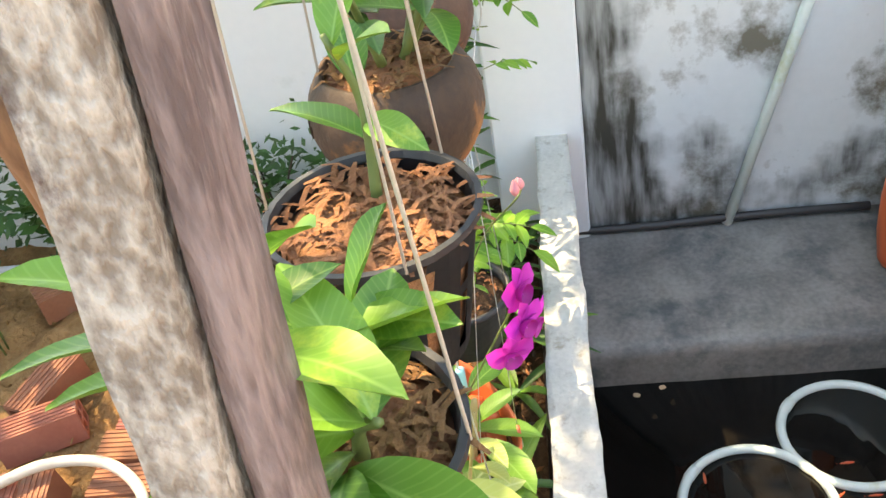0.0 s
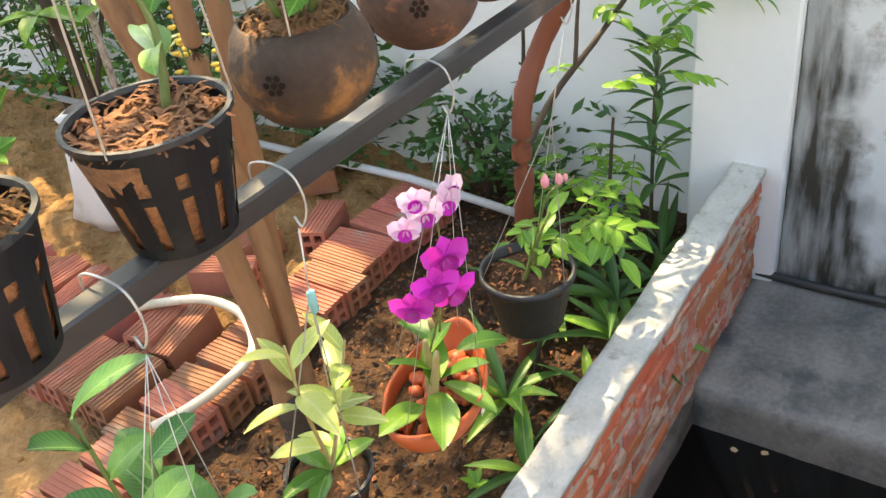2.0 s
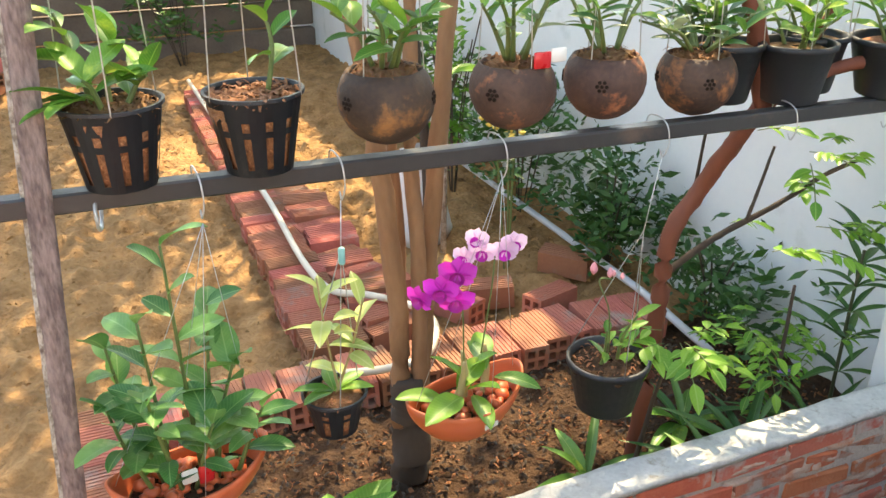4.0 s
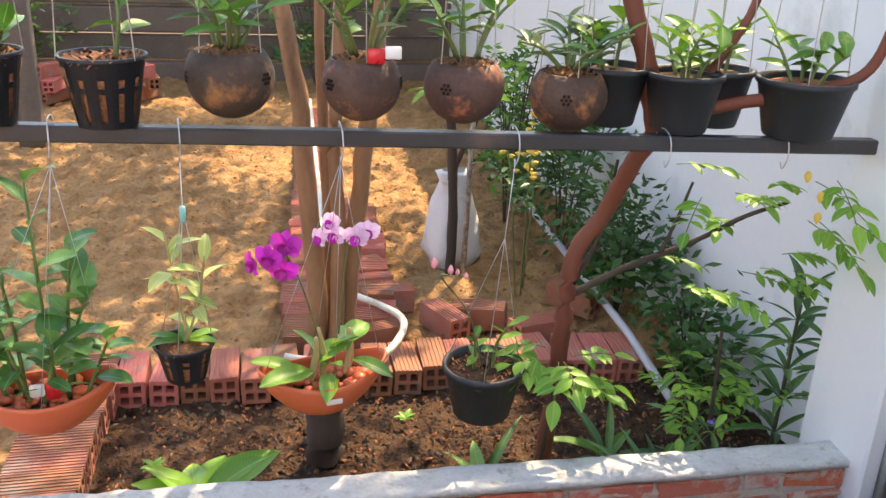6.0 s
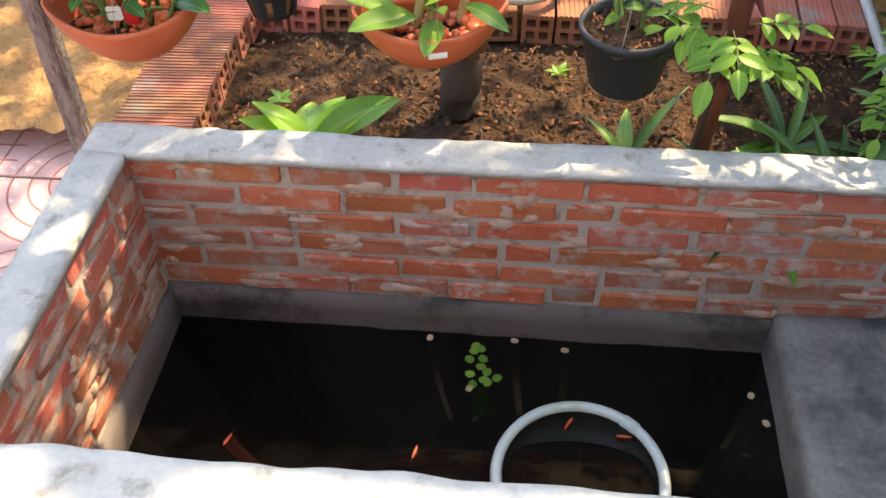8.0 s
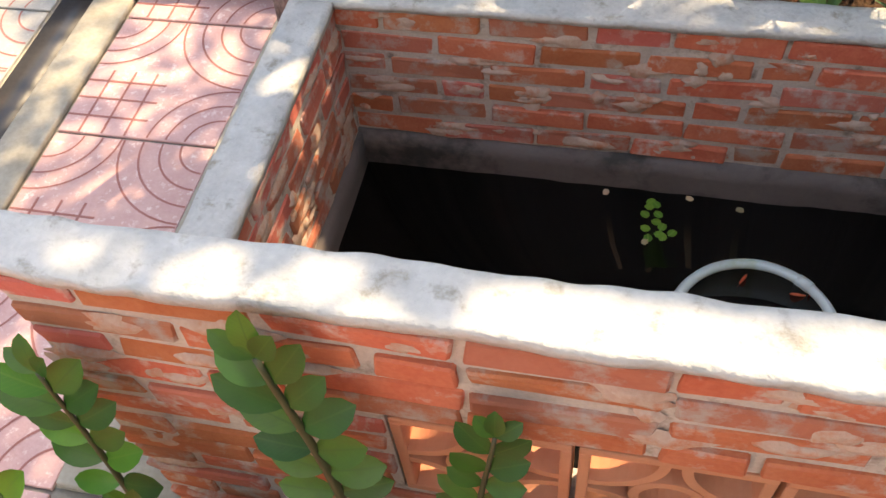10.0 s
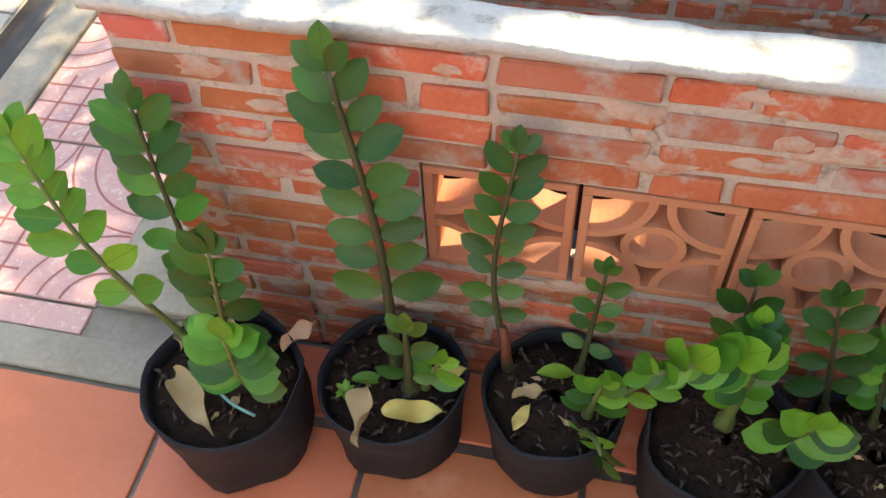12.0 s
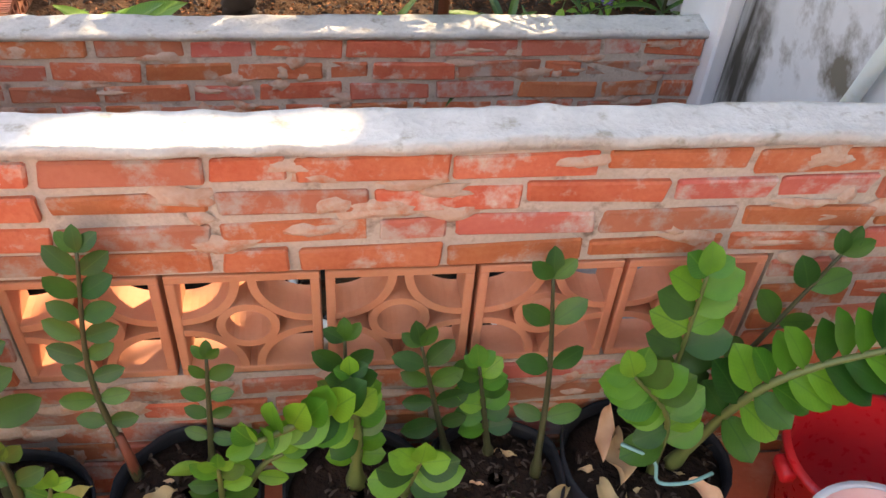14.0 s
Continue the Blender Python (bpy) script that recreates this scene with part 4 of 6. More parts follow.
def basket_pot(at, r1, h, label, canes, seed, leaves=ORCHID_LEAVES, wires_to=2.15, size=1.0, per=6):
    pot = thing("orchid_basket", at, label, "hanging pot", "orchid pots on the rack")
    part("basket", basket_mesh(r1 * 0.70, r1, h), BLACK_PLASTIC, pot, smooth=False)
    part("coir", fill(bmesh.new(), r1 * 0.66, r1 * 0.95, 0.004, h - 0.012, seed), COIR, pot, "rough orange-brown coconut fibre")
    tagged(part("husk", fibres(bmesh.new(), r1 * 0.9, h - 0.010, 380, seed), COIR, pot), "loose curls of coconut husk", kind="stuff")
    hang_wires(pot, r1 + 0.003, h, wires_to - at[2], 0.12, turn=0.4 + seed)
    canes_and_leaves(pot, canes, leaves, seed, size=size, per=per)
    return pot


basket_pot((-0.567, 0.990, rail_top(-0.567) + 0.002), 0.068, 0.116, "black slotted basket of coir with a broad-leaved orchid in bright leaf",
           [((0.0, 0.0, 0.105), (0.02, 0.03, 0.19)), ((-0.02, 0.02, 0.105), (-0.05, 0.0, 0.235)), ((0.02, 0.0, 0.105), (0.05, -0.02, 0.15)), ((-0.01, -0.02, 0.105), (-0.03, -0.04, 0.155))], 21, per=6, size=0.82)
for a, rr in ((2.9, 0.15), (3.5, 0.1), (4.1, 0.25), (3.2, 0.5)):
    piece("leaf", ORCHID_LEAVES[0], bpy.data.objects["orchid_basket"], aim((-0.03, -0.02, 0.125), around(a, rr), 0.2, 0.8))
basket_pot((-0.375, 0.990, rail_top(-0.375) + 0.002), 0.069, 0.116, "black slotted basket of coir with one small young orchid",
           [((0.02, 0.0, 0.105), (0.025, 0.01, 0.225))], 22, per=5, size=0.75)


def shell_mesh(r, cut, seed):
    """A coconut shell with the top sawn off."""
    bm = bmesh.new()
    outer = []
    for i in range(10):
        a = -math.pi / 2 + (math.asin(cut) + math.pi / 2) * i / 9
        outer.append((max(0.004, r * math.cos(a)), r * 0.95 * math.sin(a)))
    top = outer[-1]
    inner = [(top[0] * 0.93, top[1]), (top[0] * 0.92, top[1] - 0.012)]
    lathe(bm, outer + inner, 28, 0.05, seed)
    return bm


def dot_mesh():
    bm = bmesh.new()
    bmesh.ops.create_circle(bm, cap_ends=True, segments=8, radius=0.0032)
    r = bmesh.ops.extrude_face_region(bm, geom=bm.faces[:])
    for v in r["geom"]:
        if isinstance(v, bmesh.types.BMVert):
            v.co.z -= 0.002
    return mesh_of("hole", bm, COMPOST, False)


DOT = dot_mesh()


def coconut_pot(at, r, label, seed, canes, leaves, size=0.8, per=6):
    pot = thing("coconut_pot", at, label, "hanging pot", "coconut pots on the rack")
    part("shell", shell_mesh(r, 0.62, seed), SHELL, pot)
    rt, zt = r * math.cos(math.asin(0.62)), r * 0.95 * 0.62
    part("coir", fill(bmesh.new(), rt * 0.6, rt * 0.95, zt - 0.05, zt - 0.006, seed), COIR, pot, "coconut fibre with dark moss")
    tagged(part("husk", fibres(bmesh.new(), rt * 0.85, zt - 0.003, 160, seed), COIR, pot), "loose husk fibres", kind="stuff")
    for c in (-1.9, -1.2, 0.4, 2.6):
        for dx, dz in ((0, 0), (1, 0), (0.5, 1), (-0.5, 1), (1.5, 1), (0, 2), (1, 2)):
            a, e = c + seed * 0.3 + dx * 0.11, -0.05 + dz * 0.10
            n = around(a, e)
            piece("hole", DOT, pot, Matrix.Translation(Vector((n.x * r, n.y * r, n.z * r * 0.95)) * 1.012) @ n.to_track_quat("Z", "Y").to_matrix().to_4x4())
    for k in range(3):
        a = seed + 2.1 * k
        part("wire", wires(bmesh.new(), [(rt * math.cos(a), rt * math.sin(a), zt - 0.02), (rt * 0.1 * math.cos(a), rt * 0.1 * math.sin(a), 2.14 - at[2])], 0.0011), TWINE, pot)
    canes_and_leaves(pot, canes, leaves, seed, size=size, per=per)
    return pot


def tuft(seed, n, h, spread, z0=0.05):
    rd = random.Random(seed)
    out = []
    for _ in range(n):
        a = rd.uniform(0, 6.28)
        b = Vector((0.02 * math.cos(a), 0.02 * math.sin(a), z0))
        out.append((b, b + Vector((spread * math.cos(a), spread * math.sin(a), h * rd.uniform(0.6, 1.1)))))
    return out


CZ = 1.105
coconut_pot((-0.172, 1.000, CZ + 0.008), 0.075, "brown coconut shell pot with drilled holes and a leafy orchid", 31, tuft(1, 6, 0.10, 0.06), ORCHID_LEAVES + GREY_LEAVES, 0.75, 5)
coconut_pot((0.052, 1.015, CZ - 0.004), 0.072, "brown coconut shell pot with a red label and dark leaves", 32, tuft(2, 6, 0.14, 0.07), ORCHID_LEAVES + GREY_LEAVES, 0.7, 5)
coconut_pot((0.240, 1.030, CZ - 0.012), 0.073, "brown coconut shell pot with orange husk patches and thin leaves", 33, tuft(3, 6, 0.13, 0.07), GREY_LEAVES + ORCHID_LEAVES, 0.75, 5)
coconut_pot((0.440, 1.035, CZ - 0.03), 0.073, "round coconut shell pot with trailing silvery leaves", 34, tuft(4, 8, 0.07, 0.09), GREY_LEAVES, 0.9, 6)
for (px, py, r, sd, nm) in ((0.54, 1.08, 0.068, 41, "plain black plastic pot with small orchid leaves"), (0.665, 1.03, 0.072, 42, "black plastic pot of coir with narrow leaves"), (0.76, 1.09, 0.07, 43, "black plastic pot half hidden behind a branch"), (0.90, 1.00, 0.088, 44, "wide black plastic pot with upright leaves")):
    pot = thing("nursery_pot", (px, py, rail_top(px) + 0.002), nm, "pot", "black pots on the rack")
    part("pot", lathe(bmesh.new(), [(r * 0.72, 0), (r * 0.75, 0.004), (r, 0.10), (r + 0.005, 0.102), (r + 0.005, 0.112), (r - 0.003, 0.112), (r - 0.006, 0.09)], 26), BLACK_PLASTIC, pot)
    part("coir", fill(bmesh.new(), r * 0.7, r * 0.96, 0.05, 0.098, sd), COIR, pot)
    hang_wires(pot, r, 0.11, 2.15 - rail_top(px), 0.12, turn=sd)
    canes_and_leaves(pot, tuft(sd, 4, 0.11, 0.05, 0.09), ORCHID_LEAVES, sd, size=0.7, per=5)
tag = thing("plant_label", (0.085, 0.955, 1.155), "red and white plant label stuck in a coconut pot", "label")
part("red_part", slab(-0.028, 0.002, -0.003, 0.003, -0.012, 0.014, 0.002), RED_PLASTIC, tag)
part("white_part", slab(0.002, 0.03, -0.003, 0.003, -0.004, 0.018, 0.002), LABEL, tag)


# ---- pots hanging under the rail ----
def hook(x):
    """A bent wire over the rail with a long drop."""
    h = thing("wire_hook", (x, RAIL_Y, rail_top(x)), "bent galvanised wire hook over the rail", "hook", "rail hooks")
    pts = curve_points([(0.0, 0.030, -0.03), (0.0, 0.028, 0.004), (0.0, 0.0, 0.0125), (0.003, -0.026, 0.002), (0.004, -0.034, -0.03), (0.0, -0.027, -0.055), (0.0, -0.018, -0.045)], 4)
    part("hook_wire", tube(bmesh.new(), pts, 0.0014, 5), WIRE, h)
    return h


for hx in (-0.47, -0.262, 0.012, 0.329, 0.62, 0.86):
    hook(hx)


def bowl_mesh(rx, ry, depth, lift, n=40, wall=0.005):
    """A boat-shaped bowl whose rim rises to two tips."""
    bm = bmesh.new()
    rings = []
    for lev in range(9):
        t = lev / 8
        s = 0.42 + 0.58 * math.sin(t * math.pi / 2) ** 0.8
        ring = []
        for k in range(n):
            a = 2 * math.pi * k / n
            c, sn = math.cos(a), math.sin(a)
            q = abs(c) ** 1.5
            x = rx * s * c * (1 + 0.10 * t * q)
            y = ry * s * sn * (1 - 0.12 * q)
            z = -depth * (1 - t) + lift * t * abs(c) ** 2.6
            ring.append(bm.verts.new((x, y, z)))
        rings.append(ring)
    for a, b in zip(rings, rings[1:]):
        for k in range(n):
            bm.faces.new((a[k], a[(k + 1) % n], b[(k + 1) % n], b[k]))
    bm.faces.new(rings[0][::-1])
    bm.normal_update()
    bmesh.ops.solidify(bm, geom=bm.faces[:], thickness=wall)
    return bm


def chips(bm, rx, ry, z, count, seed, size=0.014):
    rd = random.Random(seed)
    for _ in range(count):
        a, q = rd.uniform(0, 6.28), math.sqrt(rd.random())
        c = Vector((rx * q * math.cos(a), ry * q * math.sin(a), z + rd.uniform(-0.006, 0.008)))
        r = bmesh.ops.create_icosphere(bm, subdivisions=1, radius=size * rd.uniform(0.6, 1.2))
        sx = [rd.uniform(0.6, 1.3) for _ in range(3)]
        for v in r["verts"]:
            v.co = Vector((v.co.x * sx[0], v.co.y * sx[1], v.co.z * sx[2] * 0.7)) + c
    return bm


def boat_pot(at, turn, label, seed, hook_top):
    pot = thing("hanging_bowl", at, label, "hanging pot", "terracotta bowls")
    pot.rotation_euler = (0, 0, turn)
    part("bowl", bowl_mesh(0.121, 0.076, 0.080, 0.028), POT_CLAY, pot, "orange terracotta-coloured plastic bowl")
    soil = bmesh.new()
    bmesh.ops.create_grid(soil, x_segments=14, y_segments=10, size=1)
    for v in soil.verts:
        d = v.co.length if v.co.length > 1 else 1
        v.co = Vector((v.co.x / d * 0.106, v.co.y / d * 0.062, -0.022 + 0.005 * noise.noise(v.co * 4)))
    part("soil", soil, SOIL, pot)
    tagged(part("clay_rubble", chips(bmesh.new(), 0.09, 0.05, -0.018, 55, seed), POT_CLAY, pot), "broken terracotta chips", kind="stuff")
    top = Vector(hook_top) - Vector(at)
    top.rotate(Euler((0, 0, -turn)))
    for p in ((0.117, 0, 0.022), (-0.117, 0, 0.022), (0, -0.073, -0.002), (0, 0.073, -0.002)):
        part("wire", wires(bmesh.new(), [p, Vector(p).lerp(top, 0.72), top], 0.0006), WIRE, pot)
    return pot


orchid = boat_pot((-0.02, 1.03, 0.515), radians(14), "hanging terracotta bowl with a flowering magenta and white orchid", 51, (0.012, 0.965, 0.97))
part("sticker", box(bmesh.new(), -0.016, 0.016, -0.0755, -0.0735, -0.033, -0.021, 0.001), LABEL, orchid, "small white oval sticker")
rd = random.Random(4)
for a, r_, s in ((3.6, 0.35, 1.15), (2.9, 0.5, 0.9), (4.4, 0.15, 0.9), (5.4, 0.2, 0.9), (0.2, 0.45, 1.0), (1.2, 0.6, 0.9), (2.2, 0.9, 0.9), (0.7, 0.25, 1.1), (5.9, 0.6, 0.8), (4.9, 0.7, 0.8)):
    b = Vector((rd.uniform(-0.05, 0.06), rd.uniform(-0.02, 0.02), rd.uniform(-0.01, 0.05)))
    piece("leaf", rd.choice(ORCHID_LEAVES), orchid, aim(b, around(a, r_), rd.uniform(-0.4, 0.4), s))
for b, t in (((-0.03, 0, -0.02), (-0.02, -0.02, 0.09)), ((0.0, 0.01, -0.02), (-0.01, 0.0, 0.10)), ((0.05, 0.01, -0.02), (0.06, 0.02, 0.08))):
    part("cane", tube(bmesh.new(), curve_points([b, Vector(b).lerp(Vector(t), 0.5) + Vector((0.006, 0, 0)), t], 5), [0.007, 0.0075, 0.008, 0.0085, 0.008, 0.0075, 0.007, 0.006, 0.0055, 0.005, 0.004], 7), STEM_TAN, orchid)
WORLD_TO_ORCHID = (Matrix.Translation((-0.02, 1.03, 0.515)) @ Matrix.Rotation(radians(14), 4, "Z")).inverted()


def spray(plant, base, tip, blooms, pale):
    pts = curve_points([base, Vector(base).lerp(Vector(tip), 0.55) + Vector((0, -0.01, 0.02)), tip], 6)
    pts = [WORLD_TO_ORCHID @ p for p in pts]
    part("flower_stalk", tube(bmesh.new(), pts, 0.0016, 5), STEM_GREEN, plant)
    for at, face, s in blooms:
        flower(plant, WORLD_TO_ORCHID @ Vector(at), (WORLD_TO_ORCHID.to_3x3() @ Vector(face)), s, pale)


spray(orchid, (-0.03, 1.02, 0.60), (-0.085, 0.93, 0.81), [((-0.085, 0.928, 0.828), (-0.45, -0.8, 0.1), 1.15), ((-0.115, 0.925, 0.806), (-0.6, -0.75, 0.0), 1.1), ((-0.093, 0.918, 0.788), (-0.4, -0.9, -0.2), 1.15), ((-0.145, 0.94, 0.79), (-0.9, -0.4, -0.1), 1.0)], False)
spray(orchid, (0.01, 1.03, 0.60), (0.03, 1.02, 0.81), [((0.005, 1.02, 0.812), (-0.55, -0.8, 0.1), 1.0), ((0.045, 1.015, 0.808), (-0.4, -0.9, 0.1), 1.0), ((0.066, 1.02, 0.818), (-0.2, -0.95, 0.1), 0.95), ((-0.022, 1.035, 0.80), (-0.8, -0.5, 0.1), 0.9), ((0.0, 1.03, 0.832), (-0.7, -0.6, 0.3), 0.9)], True)

bowl = boat_pot((-0.535, 0.985, 0.535), radians(8), "hanging terracotta bowl with a tall leafy orchid and a red label", 52, (-0.47, 0.965, 0.97))
canes_and_leaves(bowl, [((-0.03, 0, -0.02), (-0.05, -0.02, 0.30)), ((0.02, 0.01, -0.02), (0.01, 0.03, 0.39)), ((0.04, -0.01, -0.02), (0.09, 0.0, 0.18)), ((-0.06, 0, -0.02), (-0.11, 0.0, 0.16)), ((0.0, -0.02, -0.02), (0.03, -0.06, 0.12)), ((0.05, 0.02, -0.02), (0.07, 0.04, 0.27)), ((-0.04, 0.02, -0.02), (-0.09, 0.04, 0.24)), ((0.07, -0.02, -0.02), (0.12, -0.03, 0.10)), ((-0.02, -0.02, -0.02), (-0.06, -0.05, 0.20))], OVAL_LEAVES, 53, per=10, size=0.95)
part("tag", slab(0.005, 0.03, -0.03, -0.024, -0.01, 0.025, 0.003), RED_PLASTIC, bowl, "red plastic tag")
part("tag", slab(-0.022, 0.004, -0.03, -0.025, 0.0, 0.026, 0.003), LABEL, bowl, "white plastic tag")

small = thing("orchid_basket", (-0.282, 1.005, 0.535), "small hanging black basket with a yellow-green orchid cane", "hanging pot")
part("basket", basket_mesh(0.037, 0.054, 0.075, 24), BLACK_PLASTIC, small, smooth=False)
part("coir", fill(bmesh.new(), 0.035, 0.051, 0.003, 0.068, 5), COIR, small)
tagged(part("husk", fibres(bmesh.new(), 0.045, 0.068, 60, 5, 0.016), COIR, small), "loose husk fibres", kind="stuff")
for a in (0.4, 2.5, 4.6):
    part("wire", wires(bmesh.new(), [(0.054 * math.cos(a), 0.054 * math.sin(a), 0.075), (0.018, -0.028, 0.35), (0.02, -0.035, 0.435)], 0.001), WIRE, small)
part("clip", slab(0.013, 0.023, -0.034, -0.026, 0.325, 0.355, 0.002), TIE, small, "small blue-grey wire clip")
canes_and_leaves(small, [((0.0, 0.0, 0.06), (0.05, -0.03, 0.26)), ((0.01, 0.0, 0.06), (-0.02, -0.01, 0.30))], YELLOW_LEAVES, 56, stem_mat=STEM_TAN, per=7, size=1.35, stem_r=0.003)
for a in (2.9, 3.6, 5.9, 0.4, 1.5):
    piece("leaf", ORCHID_LEAVES[0], small, aim((0, 0, 0.075), around(a, 0.35), 0, 0.62))

dark_pot = thing("nursery_pot", (0.315, 1.055, 0.385), "hanging black plastic pot with a small orchid and pink buds", "hanging pot")
part("pot", lathe(bmesh.new(), [(0.058, 0), (0.061, 0.004), (0.082, 0.105), (0.087, 0.107), (0.087, 0.118), (0.080, 0.118), (0.077, 0.09)], 28), BLACK_PLASTIC, dark_pot)
part("soil", fill(bmesh.new(), 0.06, 0.079, 0.05, 0.103, 7), SOIL, dark_pot)
tagged(part("husk", fibres(bmesh.new(), 0.07, 0.106, 70, 7, 0.014), COIR, dark_pot), "loose husk fibres", kind="stuff")
for a in (0.3, 2.4, 4.5):
    part("wire", wires(bmesh.new(), [(0.085 * math.cos(a), 0.085 * math.sin(a), 0.115), (0.012, -0.06, 0.42), (0.014, -0.09, 0.585)], 0.001), WIRE, dark_pot)
canes_and_leaves(dark_pot, [((0.02, 0, 0.09), (0.04, -0.03, 0.22)), ((-0.02, 0, 0.09), (-0.03, -0.03, 0.20))], ORCHID_LEAVES, 57, per=5, size=0.5)
part("flower_stalk", tube(bmesh.new(), curve_points([(0.0, 0, 0.1), (-0.05, -0.06, 0.26), (-0.12, -0.12, 0.37), (-0.10, -0.13, 0.375)], 5), 0.0016, 5), STEM_GREEN, dark_pot)
for p, s in (((-0.135, -0.123, 0.388), 1.0), ((-0.105, -0.13, 0.378), 0.85), ((-0.09, -0.12, 0.372), 0.6), ((-0.075, -0.125, 0.366), 0.6)):
    b = bmesh.new()
    lathe(b, [(0.001, 0), (0.006, 0.006), (0.007, 0.012), (0.004, 0.02), (0.001, 0.024)], 8)
    for v in b.verts:
        v.co = v.co * s + Vector(p)
    part("bud", b, BUD_PINK, dark_pot, "closed pink flower bud")


# ---- trees and shrubs of the garden ----
def limb(parent, pts, r0, r1, mat, name="trunk", seed=0, sides=10):
    q = curve_points(pts, 7)
    n = len(q) - 1
    q = [p + noise.noise_vector(p * 9 + Vector((seed, 0, 0))) * r0 * 0.25 for p in q]
    return part(name, tube(bmesh.new(), q, [r0 + (r1 - r0) * i / n for i in range(n + 1)], sides, 0.22, seed), mat, parent)


def crown(parent, centre, size, count, mat, seed, leaf=0.07):
    """Many small leaves in uneven high clumps, out of view, added for dappled shade."""
    rd = random.Random(seed)
    bm = bmesh.new()
    clumps = [Vector((rd.gauss(0, 0.42) * size[0], rd.gauss(0, 0.42) * size[1], rd.gauss(0, 0.4) * size[2])) for _ in range(26)]
    for i in range(count):
        c = clumps[i % len(clumps)] + Vector((rd.gauss(0, 0.16), rd.gauss(0, 0.16), rd.gauss(0, 0.12)))
        d = around(rd.uniform(0, 6.28), rd.uniform(-0.9, 0.3))
        s = d.cross(around(rd.uniform(0, 6.28), rd.uniform(-1, 1))).normalized()
        ln = leaf * rd.uniform(0.7, 1.4)
        p = Vector(centre) + c
        v = [bm.verts.new(p + o) for o in (Vector(), d * ln * 0.5 + s * ln * 0.22, d * ln, d * ln * 0.5 - s * ln * 0.22)]
        bm.faces.new(v)
    return tagged(part("crown", bm, mat, parent, smooth=False), "small loose leaves out of view, added for dappled shade", kind="stuff")


tan_tree = thing("tree", (0, 0, 0), "tan-barked tree with several bare stems from a dark stump", "tree", "garden trees")
limb(tan_tree, [(-0.01, 1.36, 0.03), (-0.005, 1.37, 0.2), (0.0, 1.385, 0.34)], 0.050, 0.040, BARK_DARK, "stump", 1, 14)
limb(tan_tree, [(-0.02, 1.38, 0.22), (-0.02, 1.40, 0.55), (-0.045, 1.42, 0.88), (-0.07, 1.43, 1.1), (-0.2, 1.5, 1.7), (-0.3, 1.6, 2.9)], 0.024, 0.017, BARK, "stem", 2)
limb(tan_tree, [(0.02, 1.36, 0.22), (0.03, 1.39, 0.6), (0.03, 1.42, 0.9), (0.04, 1.43, 1.2), (0.06, 1.5, 2.6)], 0.019, 0.014, BARK, "stem", 3)
limb(tan_tree, [(0.03, 1.40, 0.22), (0.06, 1.42, 0.55), (0.098, 1.43, 0.88), (0.135, 1.45, 1.2), (0.3, 1.5, 2.7)], 0.024, 0.016, BARK, "stem", 4)
limb(tan_tree, [(0.0, 1.42, 0.22), (0.01, 1.46, 0.7), (0.0, 1.5, 1.2), (0.02, 1.6, 2.2)], 0.015, 0.010, BARK, "stem", 5)
crown(tan_tree, (0.0, 1.6, 3.5), (0.8, 0.8, 0.4), 500, LEAF_DARK, 3)

red_tree = thing("tree", (0, 0, 0), "leaning red-brown tree trunk with forked branches and pale green leaflets", "tree", "garden trees")
limb(red_tree, [(0.50, 1.19, 0.03), (0.515, 1.18, 0.3), (0.522, 1.17, 0.51), (0.532, 1.17, 0.69), (0.585, 1.15, 0.80), (0.605, 1.09, 0.92), (0.64, 1.065, 1.0)], 0.020, 0.018, BARK_RED, "trunk", 6, 12)
limb(red_tree, [(0.64, 1.065, 0.98), (0.60, 1.07, 1.14), (0.55, 1.08, 1.30), (0.5, 1.1, 1.7), (0.6, 1.2, 2.4)], 0.021, 0.015, BARK_RED, "branch", 7)
limb(red_tree, [(0.63, 1.06, 0.99), (0.72, 1.04, 1.045), (0.90, 0.99, 1.09), (1.0, 0.96, 1.14), (1.03, 0.93, 1.3)], 0.015, 0.009, BARK_RED, "branch", 8)
limb(red_tree, [(0.66, 1.05, 1.03), (0.73, 1.05, 1.12), (0.80, 1.05, 1.25), (0.85, 1.05, 1.5)], 0.010, 0.007, BARK_RED, "branch", 9)
limb(red_tree, [(0.535, 1.17, 0.60), (0.62, 1.17, 0.645), (0.70, 1.16, 0.685), (0.80, 1.13, 0.74), (0.88, 1.10, 0.80), (0.95, 1.06, 0.845)], 0.009, 0.004, BARK_DARK, "branch", 10, 6)
limb(red_tree, [(0.54, 1.18, 0.62), (0.60, 1.20, 0.74), (0.62, 1.2, 0.9)], 0.006, 0.003, BARK_DARK, "branch", 11, 6)
limb(red_tree, [(0.72, 1.15, 0.70), (0.76, 1.16, 0.79), (0.78, 1.16, 0.86)], 0.005, 0.003, BARK_DARK, "branch", 12, 6)


